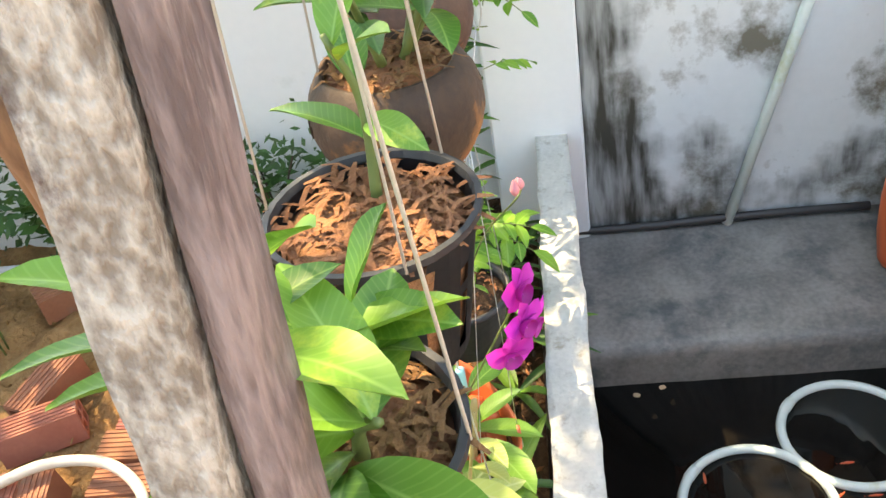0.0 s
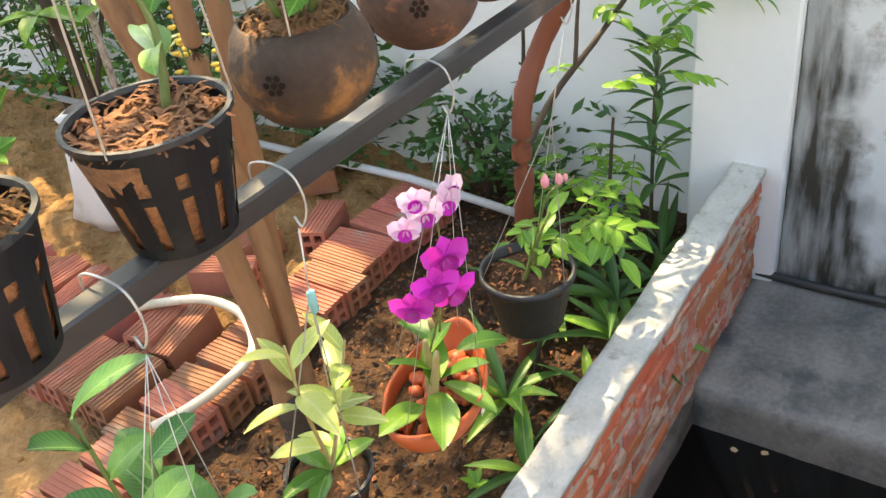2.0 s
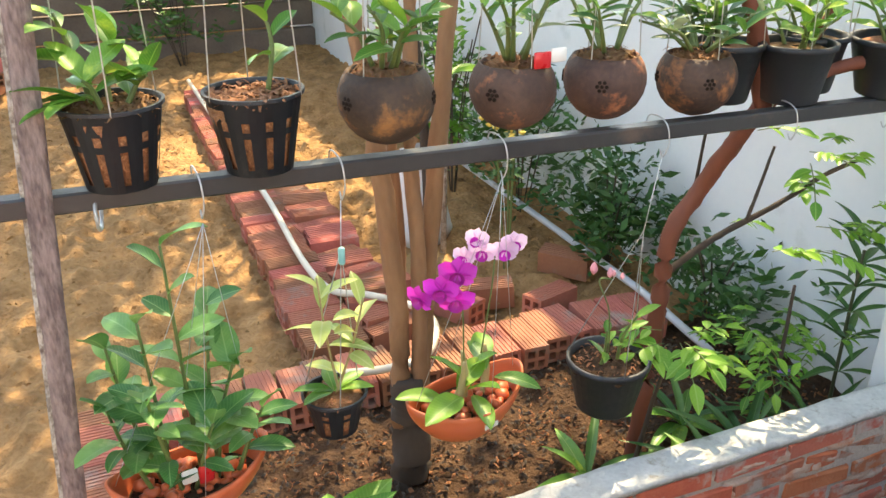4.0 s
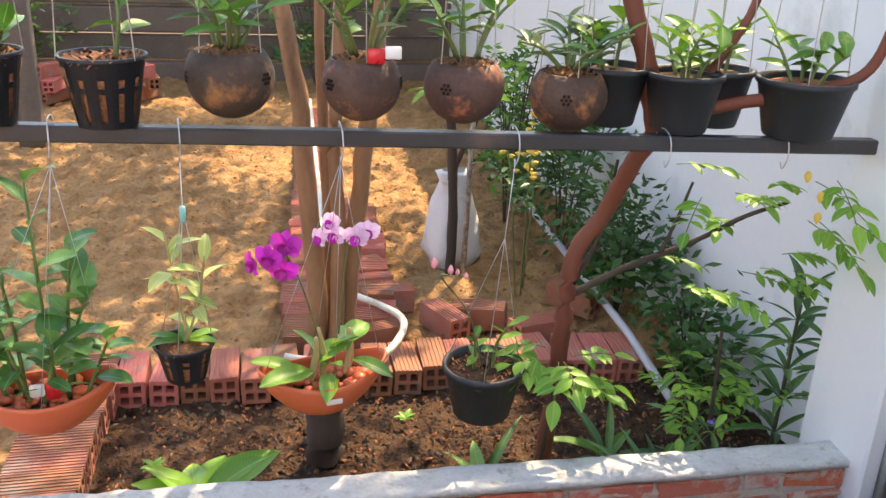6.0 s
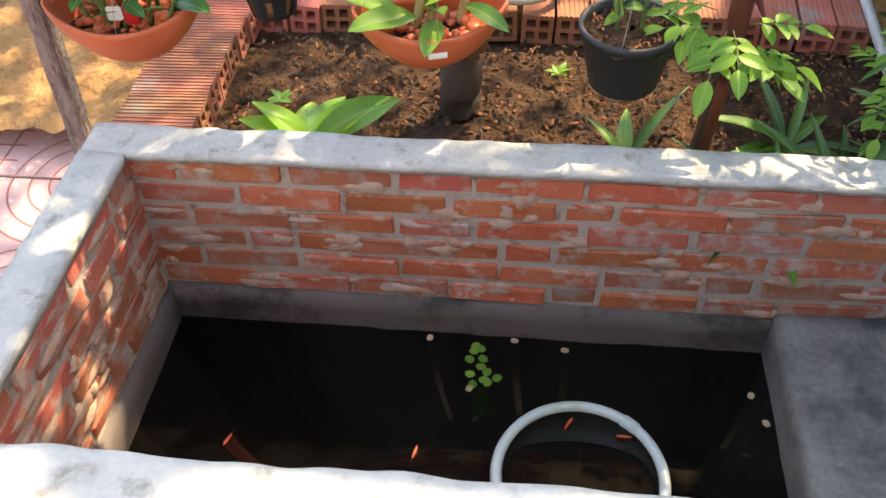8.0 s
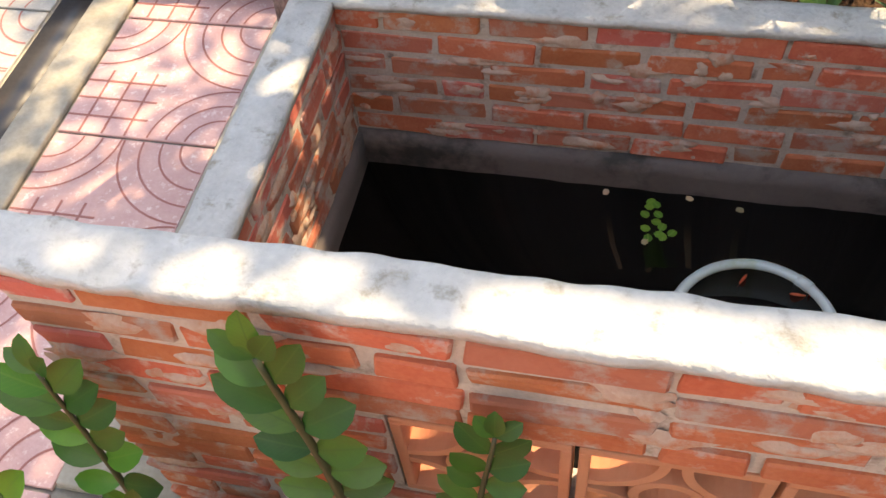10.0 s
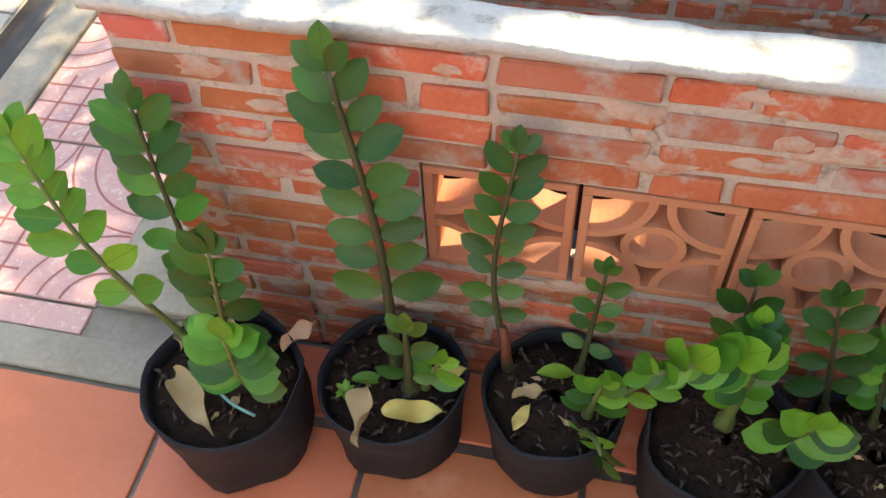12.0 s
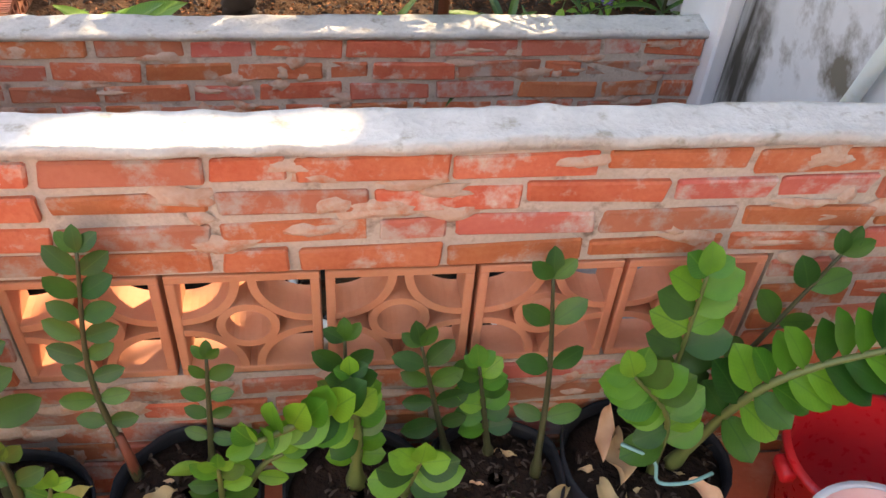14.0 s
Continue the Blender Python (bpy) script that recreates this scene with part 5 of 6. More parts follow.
def pinnate(parent, base, way, length, pairs, size, seed, leaves=LIME_LEAVES, stem=STEM_GREEN):
    """A compound leaf: a thin stalk with leaflets in pairs and one at the tip."""
    rd = random.Random(seed)
    base, way = Vector(base), Vector(way).normalized()
    pts = [base + way * length * t + Vector((0, 0, -0.25 * length * t * t)) for t in [i / 6 for i in range(7)]]
    part("stalk", tube(bmesh.new(), pts, 0.0012, 4), stem, parent)
    side = way.cross(Vector((0, 0, 1))).normalized()
    for i in range(pairs):
        t = 0.25 + 0.7 * i / pairs
        p = base + way * length * t + Vector((0, 0, -0.25 * length * t * t))
        for s in (-1, 1):
            w = way * 0.55 + side * s + Vector((0, 0, rd.uniform(-0.35, 0.1)))
            piece("leaflet", rd.choice(leaves), parent, aim(p, w, rd.uniform(-0.4, 0.4), size * rd.uniform(0.8, 1.15)))
    piece("leaflet", rd.choice(leaves), parent, aim(pts[-1], way + Vector((0, 0, -0.4)), 0, size * 1.2))


# Leaf clumps placed out of view along the sun's path to shade the yard.
crown(red_tree, (1.05, 2.3, 2.6), (0.8, 0.6, 0.3), 1300, LEAF_DARK, 8, 0.085)
crown(red_tree, (0.38, 1.45, 2.65), (0.45, 0.42, 0.2), 900, LEAF_DARK, 18, 0.085)
crown(red_tree, (0.0, 2.15, 2.65), (0.5, 0.5, 0.2), 620, LEAF_DARK, 19, 0.085)
# Unseen limb, added only to carry the far shade clumps.
limb(red_tree, [(0.6, 1.2, 2.4), (0.4, 2.4, 2.6), (0.0, 3.6, 2.7), (-0.5, 4.8, 2.75), (-0.6, 6.6, 2.85)], 0.015, 0.008, BARK_RED, "branch", 13, 6)
crown(red_tree, (-0.15, 4.1, 2.75), (0.9, 0.9, 0.25), 2600, LEAF_DARK, 59, 0.10)
crown(red_tree, (-0.7, 5.3, 2.8), (1.0, 0.9, 0.25), 2200, LEAF_DARK, 69, 0.10)
crown(red_tree, (0.68, 1.70, 2.7), (0.22, 0.26, 0.12), 600, LEAF_DARK, 49, 0.085)
crown(red_tree, (0.6, 6.6, 2.85), (1.4, 0.9, 0.25), 2600, LEAF_DARK, 79, 0.11)
crown(red_tree, (-0.9, 6.9, 2.85), (1.2, 0.9, 0.25), 2000, LEAF_DARK, 89, 0.11)
crown(red_tree, (0.5, 5.1, 2.75), (0.9, 0.9, 0.25), 2100, LEAF_DARK, 39, 0.10)
crown(red_tree, (0.65, 3.8, 2.75), (0.8, 1.1, 0.25), 2000, LEAF_DARK, 29, 0.10)
crown(red_tree, (1.5, 3.8, 2.8), (1.1, 1.1, 0.3), 900, LEAF_DARK, 28, 0.10)
rd = random.Random(77)
for k in range(15):
    c = Vector((rd.uniform(0.72, 1.06), rd.uniform(0.98, 1.22), rd.uniform(0.62, 0.90)))
    pinnate(red_tree, c, around(rd.uniform(-2.6, 0.8), rd.uniform(-0.3, 0.25)), rd.uniform(0.09, 0.14), 4, 0.85, 100 + k)
for k in range(5):
    c = Vector((0.97 + rd.uniform(-0.03, 0.06), 0.97 + rd.uniform(-0.05, 0.05), 0.86 + rd.uniform(-0.05, 0.08)))
    pinnate(red_tree, c, around(rd.uniform(-2.2, -0.4), rd.uniform(-0.4, 0.1)), 0.12, 3, 0.95, 130 + k)
for k, p in enumerate(((0.93, 0.98, 0.93), (0.96, 0.97, 0.89), (0.955, 0.96, 0.85))):
    b = lathe(bmesh.new(), [(0.001, -0.018), (0.005, -0.012), (0.008, -0.004), (0.005, 0.004), (0.002, 0.006)], 8)
    for v in b.verts:
        v.co += Vector(p)
    part("blossom", b, YELLOW, red_tree, "small yellow-orange blossom")

shrub = thing("shrub", (0.478, 1.10, 0.08), "lime-green compound-leaved shrub overhanging the pond wall", "shrub", "garden shrubs")
limb(shrub, [(0.0, 0.06, -0.04), (0.01, 0.02, 0.20), (0.0, -0.04, 0.40)], 0.007, 0.004, BARK_DARK, "stem", 20, 6)
for k in range(10):
    a = rd.uniform(0, 6.28)
    pinnate(shrub, (0.03 * math.cos(a), -0.05 + 0.03 * math.sin(a), rd.uniform(0.35, 0.46)), around(a, rd.uniform(-0.2, 0.35)), rd.uniform(0.075, 0.105), 3, 1.05, 160 + k)
shrub_b = thing("shrub", (0.92, 1.15, 0.08), "leafy green shrub against the white wall", "shrub", "garden shrubs")
limb(shrub_b, [(0.0, 0.0, -0.04), (0.0, 0.02, 0.2), (-0.02, 0.0, 0.42)], 0.007, 0.004, BARK_DARK, "stem", 21, 6)
for k in range(19):
    a = rd.uniform(0, 6.28)
    pinnate(shrub_b, (rd.uniform(-0.12, 0.12), rd.uniform(-0.08, 0.14), rd.uniform(0.08, 0.32)), around(a, rd.uniform(-0.2, 0.4)), rd.uniform(0.09, 0.13), 4, 0.75, 200 + k, LIME_LEAVES + DARK_LEAVES[1:] if k % 3 == 0 else LIME_LEAVES)


def rosette(parent, at, leaves, n, rise, size, seed, spread=6.28, turn=0.0):
    rd = random.Random(seed)
    for k in range(n):
        a = turn + spread * k / n + rd.uniform(-0.3, 0.3)
        piece("leaf", rd.choice(leaves), parent, aim(at, around(a, rise * rd.uniform(0.5, 1.3)), rd.uniform(-0.3, 0.3), size * rd.uniform(0.75, 1.15)))


tall = thing("oleander", (1.06, 1.12, 0.08), "slender plant with whorls of long narrow dark leaves", "plant")
limb(tall, [(0, 0, -0.04), (0.005, 0.0, 0.25), (0.0, -0.01, 0.50)], 0.006, 0.004, STEM_DARK, "stem", 22, 6)
for k, z in enumerate((0.16, 0.25, 0.33, 0.40, 0.46, 0.51)):
    rosette(tall, (0, -0.01, z), DARK_LEAVES, 6, 0.55 if k < 5 else 1.0, 0.95, 300 + k, turn=k * 0.6)
for k, (px, py, s, n, lv) in enumerate(((0.20, 1.02, 0.8, 7, STRAP_LEAVES), (0.36, 1.16, 0.85, 8, STRAP_LEAVES), (0.62, 1.02, 0.9, 9, STRAP_LEAVES), (0.76, 1.08, 0.9, 10, STRAP_LEAVES[:1]), (0.86, 1.02, 0.8, 10, STRAP_LEAVES[:1]), (0.98, 1.06, 0.85, 10, STRAP_LEAVES[:1]), (0.70, 1.25, 0.9, 9, STRAP_LEAVES), (0.45, 1.00, 0.7, 7, STRAP_LEAVES))):
    lily = thing("spider_lily", (px, py, 0.09), "low clump of strap-shaped dark green leaves in the bed", "plant", "bed plants")
    rosette(lily, (0, 0, 0), lv, n, 0.8, s, 320 + k)
violet = thing("violet_flower", (0.93, 1.16, 0.24), "small violet flower on a thin stalk", "flower")
part("stalk", tube(bmesh.new(), [(0, 0, -0.16), (0.002, 0, -0.08), (0, 0, 0)], 0.0014, 5), STEM_GREEN, violet)
for k in range(5):
    part("petal", tube(bmesh.new(), [(0, 0, 0), Vector((0, 0, 0.004)) + around(1.257 * k, 0.2) * 0.013, Vector((0, 0, 0.003)) + around(1.257 * k, 0.1) * 0.019], [0.002, 0.007, 0.002], 6), PURPLE, violet)
yellow_plant = thing("flowering_plant", (0.75, 2.32, 0.07), "tall thin plant topped with small yellow flowers by the wall", "plant")
yr = random.Random(31)
for k in range(5):
    top = Vector((yr.uniform(-0.10, 0.08), yr.uniform(-0.08, 0.08), yr.uniform(0.50, 0.68)))
    part("stem", tube(bmesh.new(), curve_points([(top.x * 0.2, top.y * 0.2, -0.03), (top.x * 0.6, top.y * 0.6, top.z * 0.55), top], 4), 0.003, 5), STEM_GREEN, yellow_plant)
    for q in range(7):
        at = top + Vector((yr.gauss(0, 0.022), yr.gauss(0, 0.022), yr.gauss(0, 0.035)))
        piece("leaf", GREY_LEAVES[1], yellow_plant, aim(at - Vector((0, 0, 0.12)), around(yr.uniform(0, 6.28), 0.3), 0, 0.8))
        b = lathe(bmesh.new(), [(0.002, -0.006), (0.010, 0.0), (0.013, 0.005), (0.004, 0.009)], 7, 0.3, k + q)
        for v in b.verts:
            v.co += at
        part("blossom", b, YELLOW, yellow_plant, "small yellow blossom")
hosta = thing("broadleaf_plant", (-0.285, 1.09, 0.09), "bright green broad-leaved plant close behind the pond wall", "plant", "bed plants")
rosette(hosta, (0, 0, 0.07), BROAD_LEAVES, 12, 0.8, 1.25, 340)
for k, (px, py) in enumerate(((0.02, 1.04), (0.13, 1.10), (-0.42, 1.35), (0.22, 1.5))):
    weed = thing("seedling", (px, py, 0.095), "small green seedling in the damp soil", "plant", "seedlings")
    rosette(weed, (0, 0, 0.0), LIME_LEAVES + BROAD_LEAVES[1:] if k == 0 else LIME_LEAVES, 6, 0.7, 0.8, 350 + k)


def bush(at, size, count, mat, seed, label, leaf=0.03):
    b = thing("bush", at, label, "bush", "wall bushes")
    rd = random.Random(seed)
    for k in range(7):
        tip = Vector((rd.uniform(-0.8, 0.8) * size[0], rd.uniform(-0.8, 0.8) * size[1], size[2] * rd.uniform(0.6, 1)))
        part("stem", tube(bmesh.new(), curve_points([(tip.x * 0.1, tip.y * 0.1, -0.03), (tip.x * 0.5, tip.y * 0.5, tip.z * 0.6), tip], 4), 0.003, 5), BARK_DARK, b)
    bm = bmesh.new()
    tips = [Vector((rd.gauss(0, 0.5) * size[0], rd.gauss(0, 0.5) * size[1], size[2] * (0.15 + 0.85 * rd.random()))) for _ in range(60)]
    for i in range(count):
        c = tips[i % 60] + Vector((rd.gauss(0, 0.03), rd.gauss(0, 0.03), rd.gauss(0, 0.03)))
        d = around(rd.uniform(0, 6.28), rd.uniform(-0.5, 0.9))
        s = d.cross(around(rd.uniform(0, 6.28), rd.uniform(-1, 1))).normalized()
        ln = leaf * rd.uniform(0.6, 1.4)
        v = [bm.verts.new(c + o) for o in (Vector(), d * ln * 0.5 + s * ln * 0.18, d * ln, d * ln * 0.5 - s * ln * 0.18)]
        bm.faces.new(v)
    tagged(part("foliage", bm, mat, b, smooth=False), "dense fine foliage", kind="stuff")
    return b


bush((1.05, 2.15, 0.1), (0.14, 0.3, 0.42), 900, LEAF_DARK, 61, "dark green fine-leaved bush along the white wall", 0.05)
bush((1.03, 2.75, 0.1), (0.15, 0.35, 0.55), 1020, LEAF_DARK, 62, "dark green fine-leaved bush along the white wall", 0.05)
bush((1.02, 3.5, 0.1), (0.15, 0.4, 0.6), 780, LEAF_DARK, 63, "dark green fine-leaved bush along the white wall", 0.05)
bush((0.88, 3.1, 0.1), (0.08, 0.2, 0.75), 300, LEAF_LIME, 64, "yellow-green shoots among the dark bushes", 0.05)
bush((1.08, 1.62, 0.1), (0.10, 0.25, 0.28), 540, LEAF_DARK, 65, "low dark green bush at the wall foot", 0.05)
bush((-1.9, 6.0, 0.1), (0.5, 0.3, 0.9), 1200, LEAF_DARK, 66, "dark bush before the far boards", 0.06)
bush((0.2, 6.1, 0.1), (0.5, 0.3, 1.0), 1200, LEAF_DARK, 67, "dark bush before the far boards", 0.06)

slim = thing("tree", (0, 0, 0), "slim dark-barked sapling in the sand", "tree", "garden trees")
limb(slim, [(0.53, 2.54, 0.04), (0.52, 2.53, 0.5), (0.46, 2.5, 1.0), (0.42, 2.5, 1.5), (0.7, 3.2, 2.3)], 0.020, 0.012, BARK_DARK, "trunk", 30, 8)
limb(slim, [(0.51, 2.53, 0.45), (0.56, 2.5, 0.6), (0.62, 2.48, 0.75)], 0.010, 0.006, BARK_DARK, "branch", 31, 6)
rosette(slim, (0.44, 2.5, 0.78), BROAD_LEAVES, 5, 0.3, 0.9, 360)
rosette(slim, (0.60, 2.48, 0.75), BROAD_LEAVES, 5, 0.4, 0.9, 361)
# More leaves out of view beyond the wall, added to dapple the sand.
crown(slim, (1.45, 4.4, 2.6), (0.9, 1.1, 0.35), 700, LEAF_DARK, 5, 0.10)
stake = thing("stake", (0.565, 2.48, 0.05), "thin grey wooden stake beside the sapling", "stake")
part("pole", tube(bmesh.new(), [(0, 0, 0), (0.01, 0.0, 0.6), (0.03, 0.0, 1.3)], 0.011, 7), WOOD_GREY, stake)

# ---- loose things in the garden ----
sack = thing("white_sack", (0.555, 2.66, 0.07), "crumpled white woven sack standing on the sand", "sack")
bm = bmesh.new()
lathe(bm, [(0.005, 0.0), (0.11, 0.0), (0.125, 0.05), (0.105, 0.16), (0.075, 0.26), (0.06, 0.33), (0.075, 0.37), (0.05, 0.38)], 26, 0.35, 3.0)
for v in bm.verts:
    v.co.y *= 0.7
    v.co += noise.noise_vector(v.co * 14) * 0.012
part("sack", bm, SACK, sack)
part("tied_neck", tube(bmesh.new(), [(0.058 * math.cos(a), 0.04 * math.sin(a), 0.335) for a in [i * 0.4 for i in range(17)]], 0.004, 5), TWINE, sack)
pvc = thing("pvc_pipe", (0.96, 1.46, 0.13), "long grey plastic pipe lying across the bed and sand", "pipe")
part("pipe", tube(bmesh.new(), [(0, 0, 0), (0.0, 0.35, 0.035), (0.01, 1.2, 0.03), (0.02, 2.5, 0.025)], 0.0125, 10), PVC, pvc)
hose = thing("garden_hose", (0, 0, 0), "cream garden hose snaking along the brick path", "hose")
HOSE_PTS = [(0.084, 5.2, 0.175), (0.062, 3.37, 0.175), (0.056, 3.0, 0.175), (0.03, 2.44, 0.175), (0.055, 2.20, 0.175), (0.14, 2.12, 0.178), (0.22, 2.03, 0.178), (0.262, 1.93, 0.185), (0.24, 1.79, 0.2), (0.17, 1.70, 0.18), (0.06, 1.69, 0.175), (-0.04, 1.71, 0.175), (-0.10, 1.735, 0.175)]
part("tube", tube(bmesh.new(), curve_points(HOSE_PTS, 8), 0.0115, 9), HOSE, hose)
far_post = thing("fence_post", (-1.44, 4.5, 0.05), "brown wooden post standing in the sand", "post")
part("post", rough_block(-0.06, 0.06, -0.05, 0.05, 0, 2.0, 0.08, 0.006, 71.0), BROWN_WALL, far_post)
pile = thing("brick_pile", (-1.5, 5.7, 0.08), "untidy pile of old red bricks by the far boards", "bricks")
for k in range(26):
    piece("hollow_brick", HB, pile, pose(rd.uniform(-0.6, 0.6), rd.uniform(-0.15, 0.2), 0.0 + 0.08 * (k // 11), 0, rd.uniform(-5, 5), rd.uniform(0, 180)))



def litter_bed(name, x0, x1, y0, y1, z, count, mat, seed, size, label):
    """Scattered flakes of bark and dead leaf on the soil."""
    rd = random.Random(seed)
    bm = bmesh.new()
    for _ in range(count):
        p = Vector((rd.uniform(x0, x1), rd.uniform(y0, y1), z + rd.uniform(-0.004, 0.016)))
        d = around(rd.uniform(0, 6.28), rd.uniform(-0.5, 0.5)) * size * rd.uniform(0.4, 1.3)
        s = around(rd.uniform(0, 6.28), rd.uniform(-0.5, 0.5)) * size * 0.3
        u = Vector((0, 0, size * 0.25))
        v = [bm.verts.new(c) for c in (p, p + d * 0.5 + s, p + d, p + d * 0.5 - s, p + d * 0.5 + u)]
        for a, b in ((0, 1), (1, 2), (2, 3), (3, 0)):
            bm.faces.new((v[a], v[b], v[4]))
    return tagged(part(name, bm, mat, smooth=False), label, "litter", kind="stuff")


litter_bed("bark_litter", -0.54, 1.18, 0.96, 1.66, 0.07, 1700, COIR, 91, 0.020, "loose brown bark flakes on the damp bed")
litter_bed("dark_litter", -0.54, 1.18, 0.96, 1.66, 0.072, 1800, BARK_DARK, 92, 0.024, "dark crumbs of soil and bark on the bed")
litter_bed("sand_clods", -2.2, 1.1, 1.9, 5.0, 0.078, 2500, SAND, 93, 0.026, "small clods of tan sand")

# ---- pond ----
def ring_float(at, r, tube_r, label):
    f = thing("pipe_ring", at, label, "float", "floating rings")
    bm = bmesh.new()
    n = 48
    rings = []
    for i in range(n):
        a = 2 * math.pi * i / n
        rings.append([bm.verts.new(((r + tube_r * math.cos(b)) * math.cos(a), (r + tube_r * math.cos(b)) * math.sin(a), tube_r * math.sin(b))) for b in [k * 0.7854 for k in range(8)]])
    for i in range(n):
        for k in range(8):
            bm.faces.new((rings[i][k], rings[(i + 1) % n][k], rings[(i + 1) % n][(k + 1) % 8], rings[i][(k + 1) % 8]))
    part("ring", bm, RING, f)
    part("joint", tube(bmesh.new(), [((r) * math.cos(0.9 + d), r * math.sin(0.9 + d), 0) for d in (-0.1, 0, 0.1)], tube_r * 1.18, 8), RING, f)
    return f


ring_float((0.278, 0.538, WATER_Z + 0.003), 0.148, 0.0105, "white plastic pipe ring with a yellow-green stain floating on the pond")
ring_float((0.452, 0.312, WATER_Z + 0.003), 0.140, 0.0105, "white plastic pipe ring floating on the pond")
pad = mesh_of("floating_leaf", lathe(bmesh.new(), [(0.001, 0.001), (0.006, 0.002), (0.010, 0.001)], 7, 0.3, 2), LEAF_LIME)
dryp = mesh_of("floating_petal", lathe(bmesh.new(), [(0.001, 0.001), (0.005, 0.003), (0.009, 0.001)], 6, 0.5, 3), LEAF_DRY)
r2 = random.Random(8)
for k in range(12):
    tagged(piece("floating_leaf", pad, None, pose(0.09 + r2.uniform(-0.03, 0.03), 0.77 + r2.uniform(-0.05, 0.05), WATER_Z, 0, 0, r2.uniform(0, 360))), "tiny green floating leaf on the pond", "leaf", "floating leaves")
for px, py in ((0.068, 0.712), (-0.02, 0.83), (0.15, 0.835), (0.60, 0.74), (0.62, 0.68), (0.25, 0.82)):
    tagged(piece("floating_petal", dryp, None, pose(px, py, WATER_Z, 0, 0, r2.uniform(0, 360))), "pale dry petal floating on the pond", "petal", "floating petals")


def fish_mesh():
    bm = bmesh.new()
    pts = [(-0.03, 0, 0), (-0.018, 0.001, 0), (0, 0, 0), (0.015, -0.001, 0), (0.024, 0, 0)]
    tube(bm, pts, [0.001, 0.004, 0.006, 0.005, 0.0015], 7)
    v = [bm.verts.new(c) for c in ((-0.028, 0, 0), (-0.042, 0, 0.007), (-0.038, 0, 0), (-0.042, 0, -0.006))]
    bm.faces.new(v)
    return mesh_of("fish", bm, FISH)


fm = fish_mesh()
for k in range(12):
    tagged(piece("goldfish", fm, None, pose(-0.25 + r2.uniform(-0.2, 0.65), 0.25 + r2.uniform(0, 0.45), WATER_Z - 0.001, 0, 0, r2.uniform(0, 360)) @ Matrix.Scale(0.6, 4)), "small orange-red fish near the water surface", "fish", "pond fish")

jar = thing("clay_jar", (0.86, 0.112, 0.02), "slim red-brown clay jar standing on the pond ledge", "jar")
part("body", lathe(bmesh.new(), [(0.028, 0), (0.038, 0.02), (0.048, 0.10), (0.05, 0.19), (0.043, 0.27), (0.034, 0.30), (0.038, 0.315), (0.032, 0.318), (0.03, 0.29)], 32, 0.03, 5), POT_CLAY, jar)


# ---- bags of glossy-leaved plants on the tiles ----
def grow_bag(at, r, h, seed, label):
    bag = thing("grow_bag", at, label, "plant bag", "row of plant bags")
    body = lathe(bmesh.new(), [(r * 0.86, 0.0), (r * 0.92, 0.012), (r * 0.97, h * 0.4), (r, h * 0.8), (r * 1.03, h), (r * 1.0, h + 0.006), (r * 0.965, h - 0.01), (r * 0.95, h * 0.75)], 30, 0.10, seed)
    for v in body.verts:
        v.co += noise.noise_vector(Vector((v.co.x * 18, v.co.y * 18, v.co.z * 30 + seed))) * 0.0035
    part("bag", body, BAG_PLASTIC, bag, "creased black plastic grow bag")
    part("soil", fill(bmesh.new(), r * 0.9, r * 0.96, h * 0.5, h - 0.022, seed, 0.008), COMPOST, bag)
    tagged(part("mulch", chips(bmesh.new(), r * 0.85, r * 0.85, h - 0.014, 70, seed, 0.007), COMPOST, bag), "dark mulch chips", kind="stuff")
    tagged(part("husk", fibres(bmesh.new(), r * 0.85, h - 0.012, 60, seed, 0.016), BARK_DARK, bag), "dry bits of leaf and husk", kind="stuff")
    return bag


def zz(bag, base, tip, bend, pairs, size, seed, leaves=ZZ_LEAVES, stem=STEM_DARK, r0=0.0075, face=None, stack=0.0):
    """A stem that swells at its foot, with leaflets in two rows, denser to the tip."""
    rd = random.Random(seed)
    base, tip = Vector(base), Vector(tip)
    q = curve_points([base, base.lerp(tip, 0.5) + Vector(bend), tip], 10)
    n = len(q) - 1
    part("stem", tube(bmesh.new(), q, [r0 * 0.8 * (1.5 if i < 2 else 1 - 0.6 * i / n) for i in range(n + 1)], 8), stem, bag)
    way = (tip - base).normalized()
    side = way.cross(Vector(face if face else (0, -1, 0.25))).normalized()
    front = side.cross(way).normalized()
    pairs = max(3, round(pairs * 0.86))
    for i in range(pairs):
        t = 0.30 + 0.70 * (i / max(1, pairs - 1)) ** 0.9
        k = min(n - 1, int(t * n))
        p = q[k].lerp(q[k + 1], t * n - k) if t < 1 else q[n]
        w = (q[k + 1] - q[k]).normalized()
        lift = 0.26 + 1.0 * t ** 2.5
        for s in (-1, 1):
            d = side * s + w * (lift + rd.uniform(-0.15, 0.15)) + front * rd.uniform(-0.1, 0.35)
            piece("leaflet", rd.choice(leaves), bag, aim(p, d, rd.uniform(-0.3, 0.3), size * rd.uniform(0.85, 1.12) * (0.75 if t > 0.93 else 1), (front * 0.8 + Vector((0, 0, 0.5))).lerp(w + front * 0.35, stack)))
    piece("leaflet", rd.choice(leaves), bag, aim(q[n], way, 0, size * 0.8, front))


def litter(bag, items):
    for me, p, a, r, s in items:
        piece("fallen_leaf", me, bag, aim(p, around(a, 0.05), r * 0.5, s))


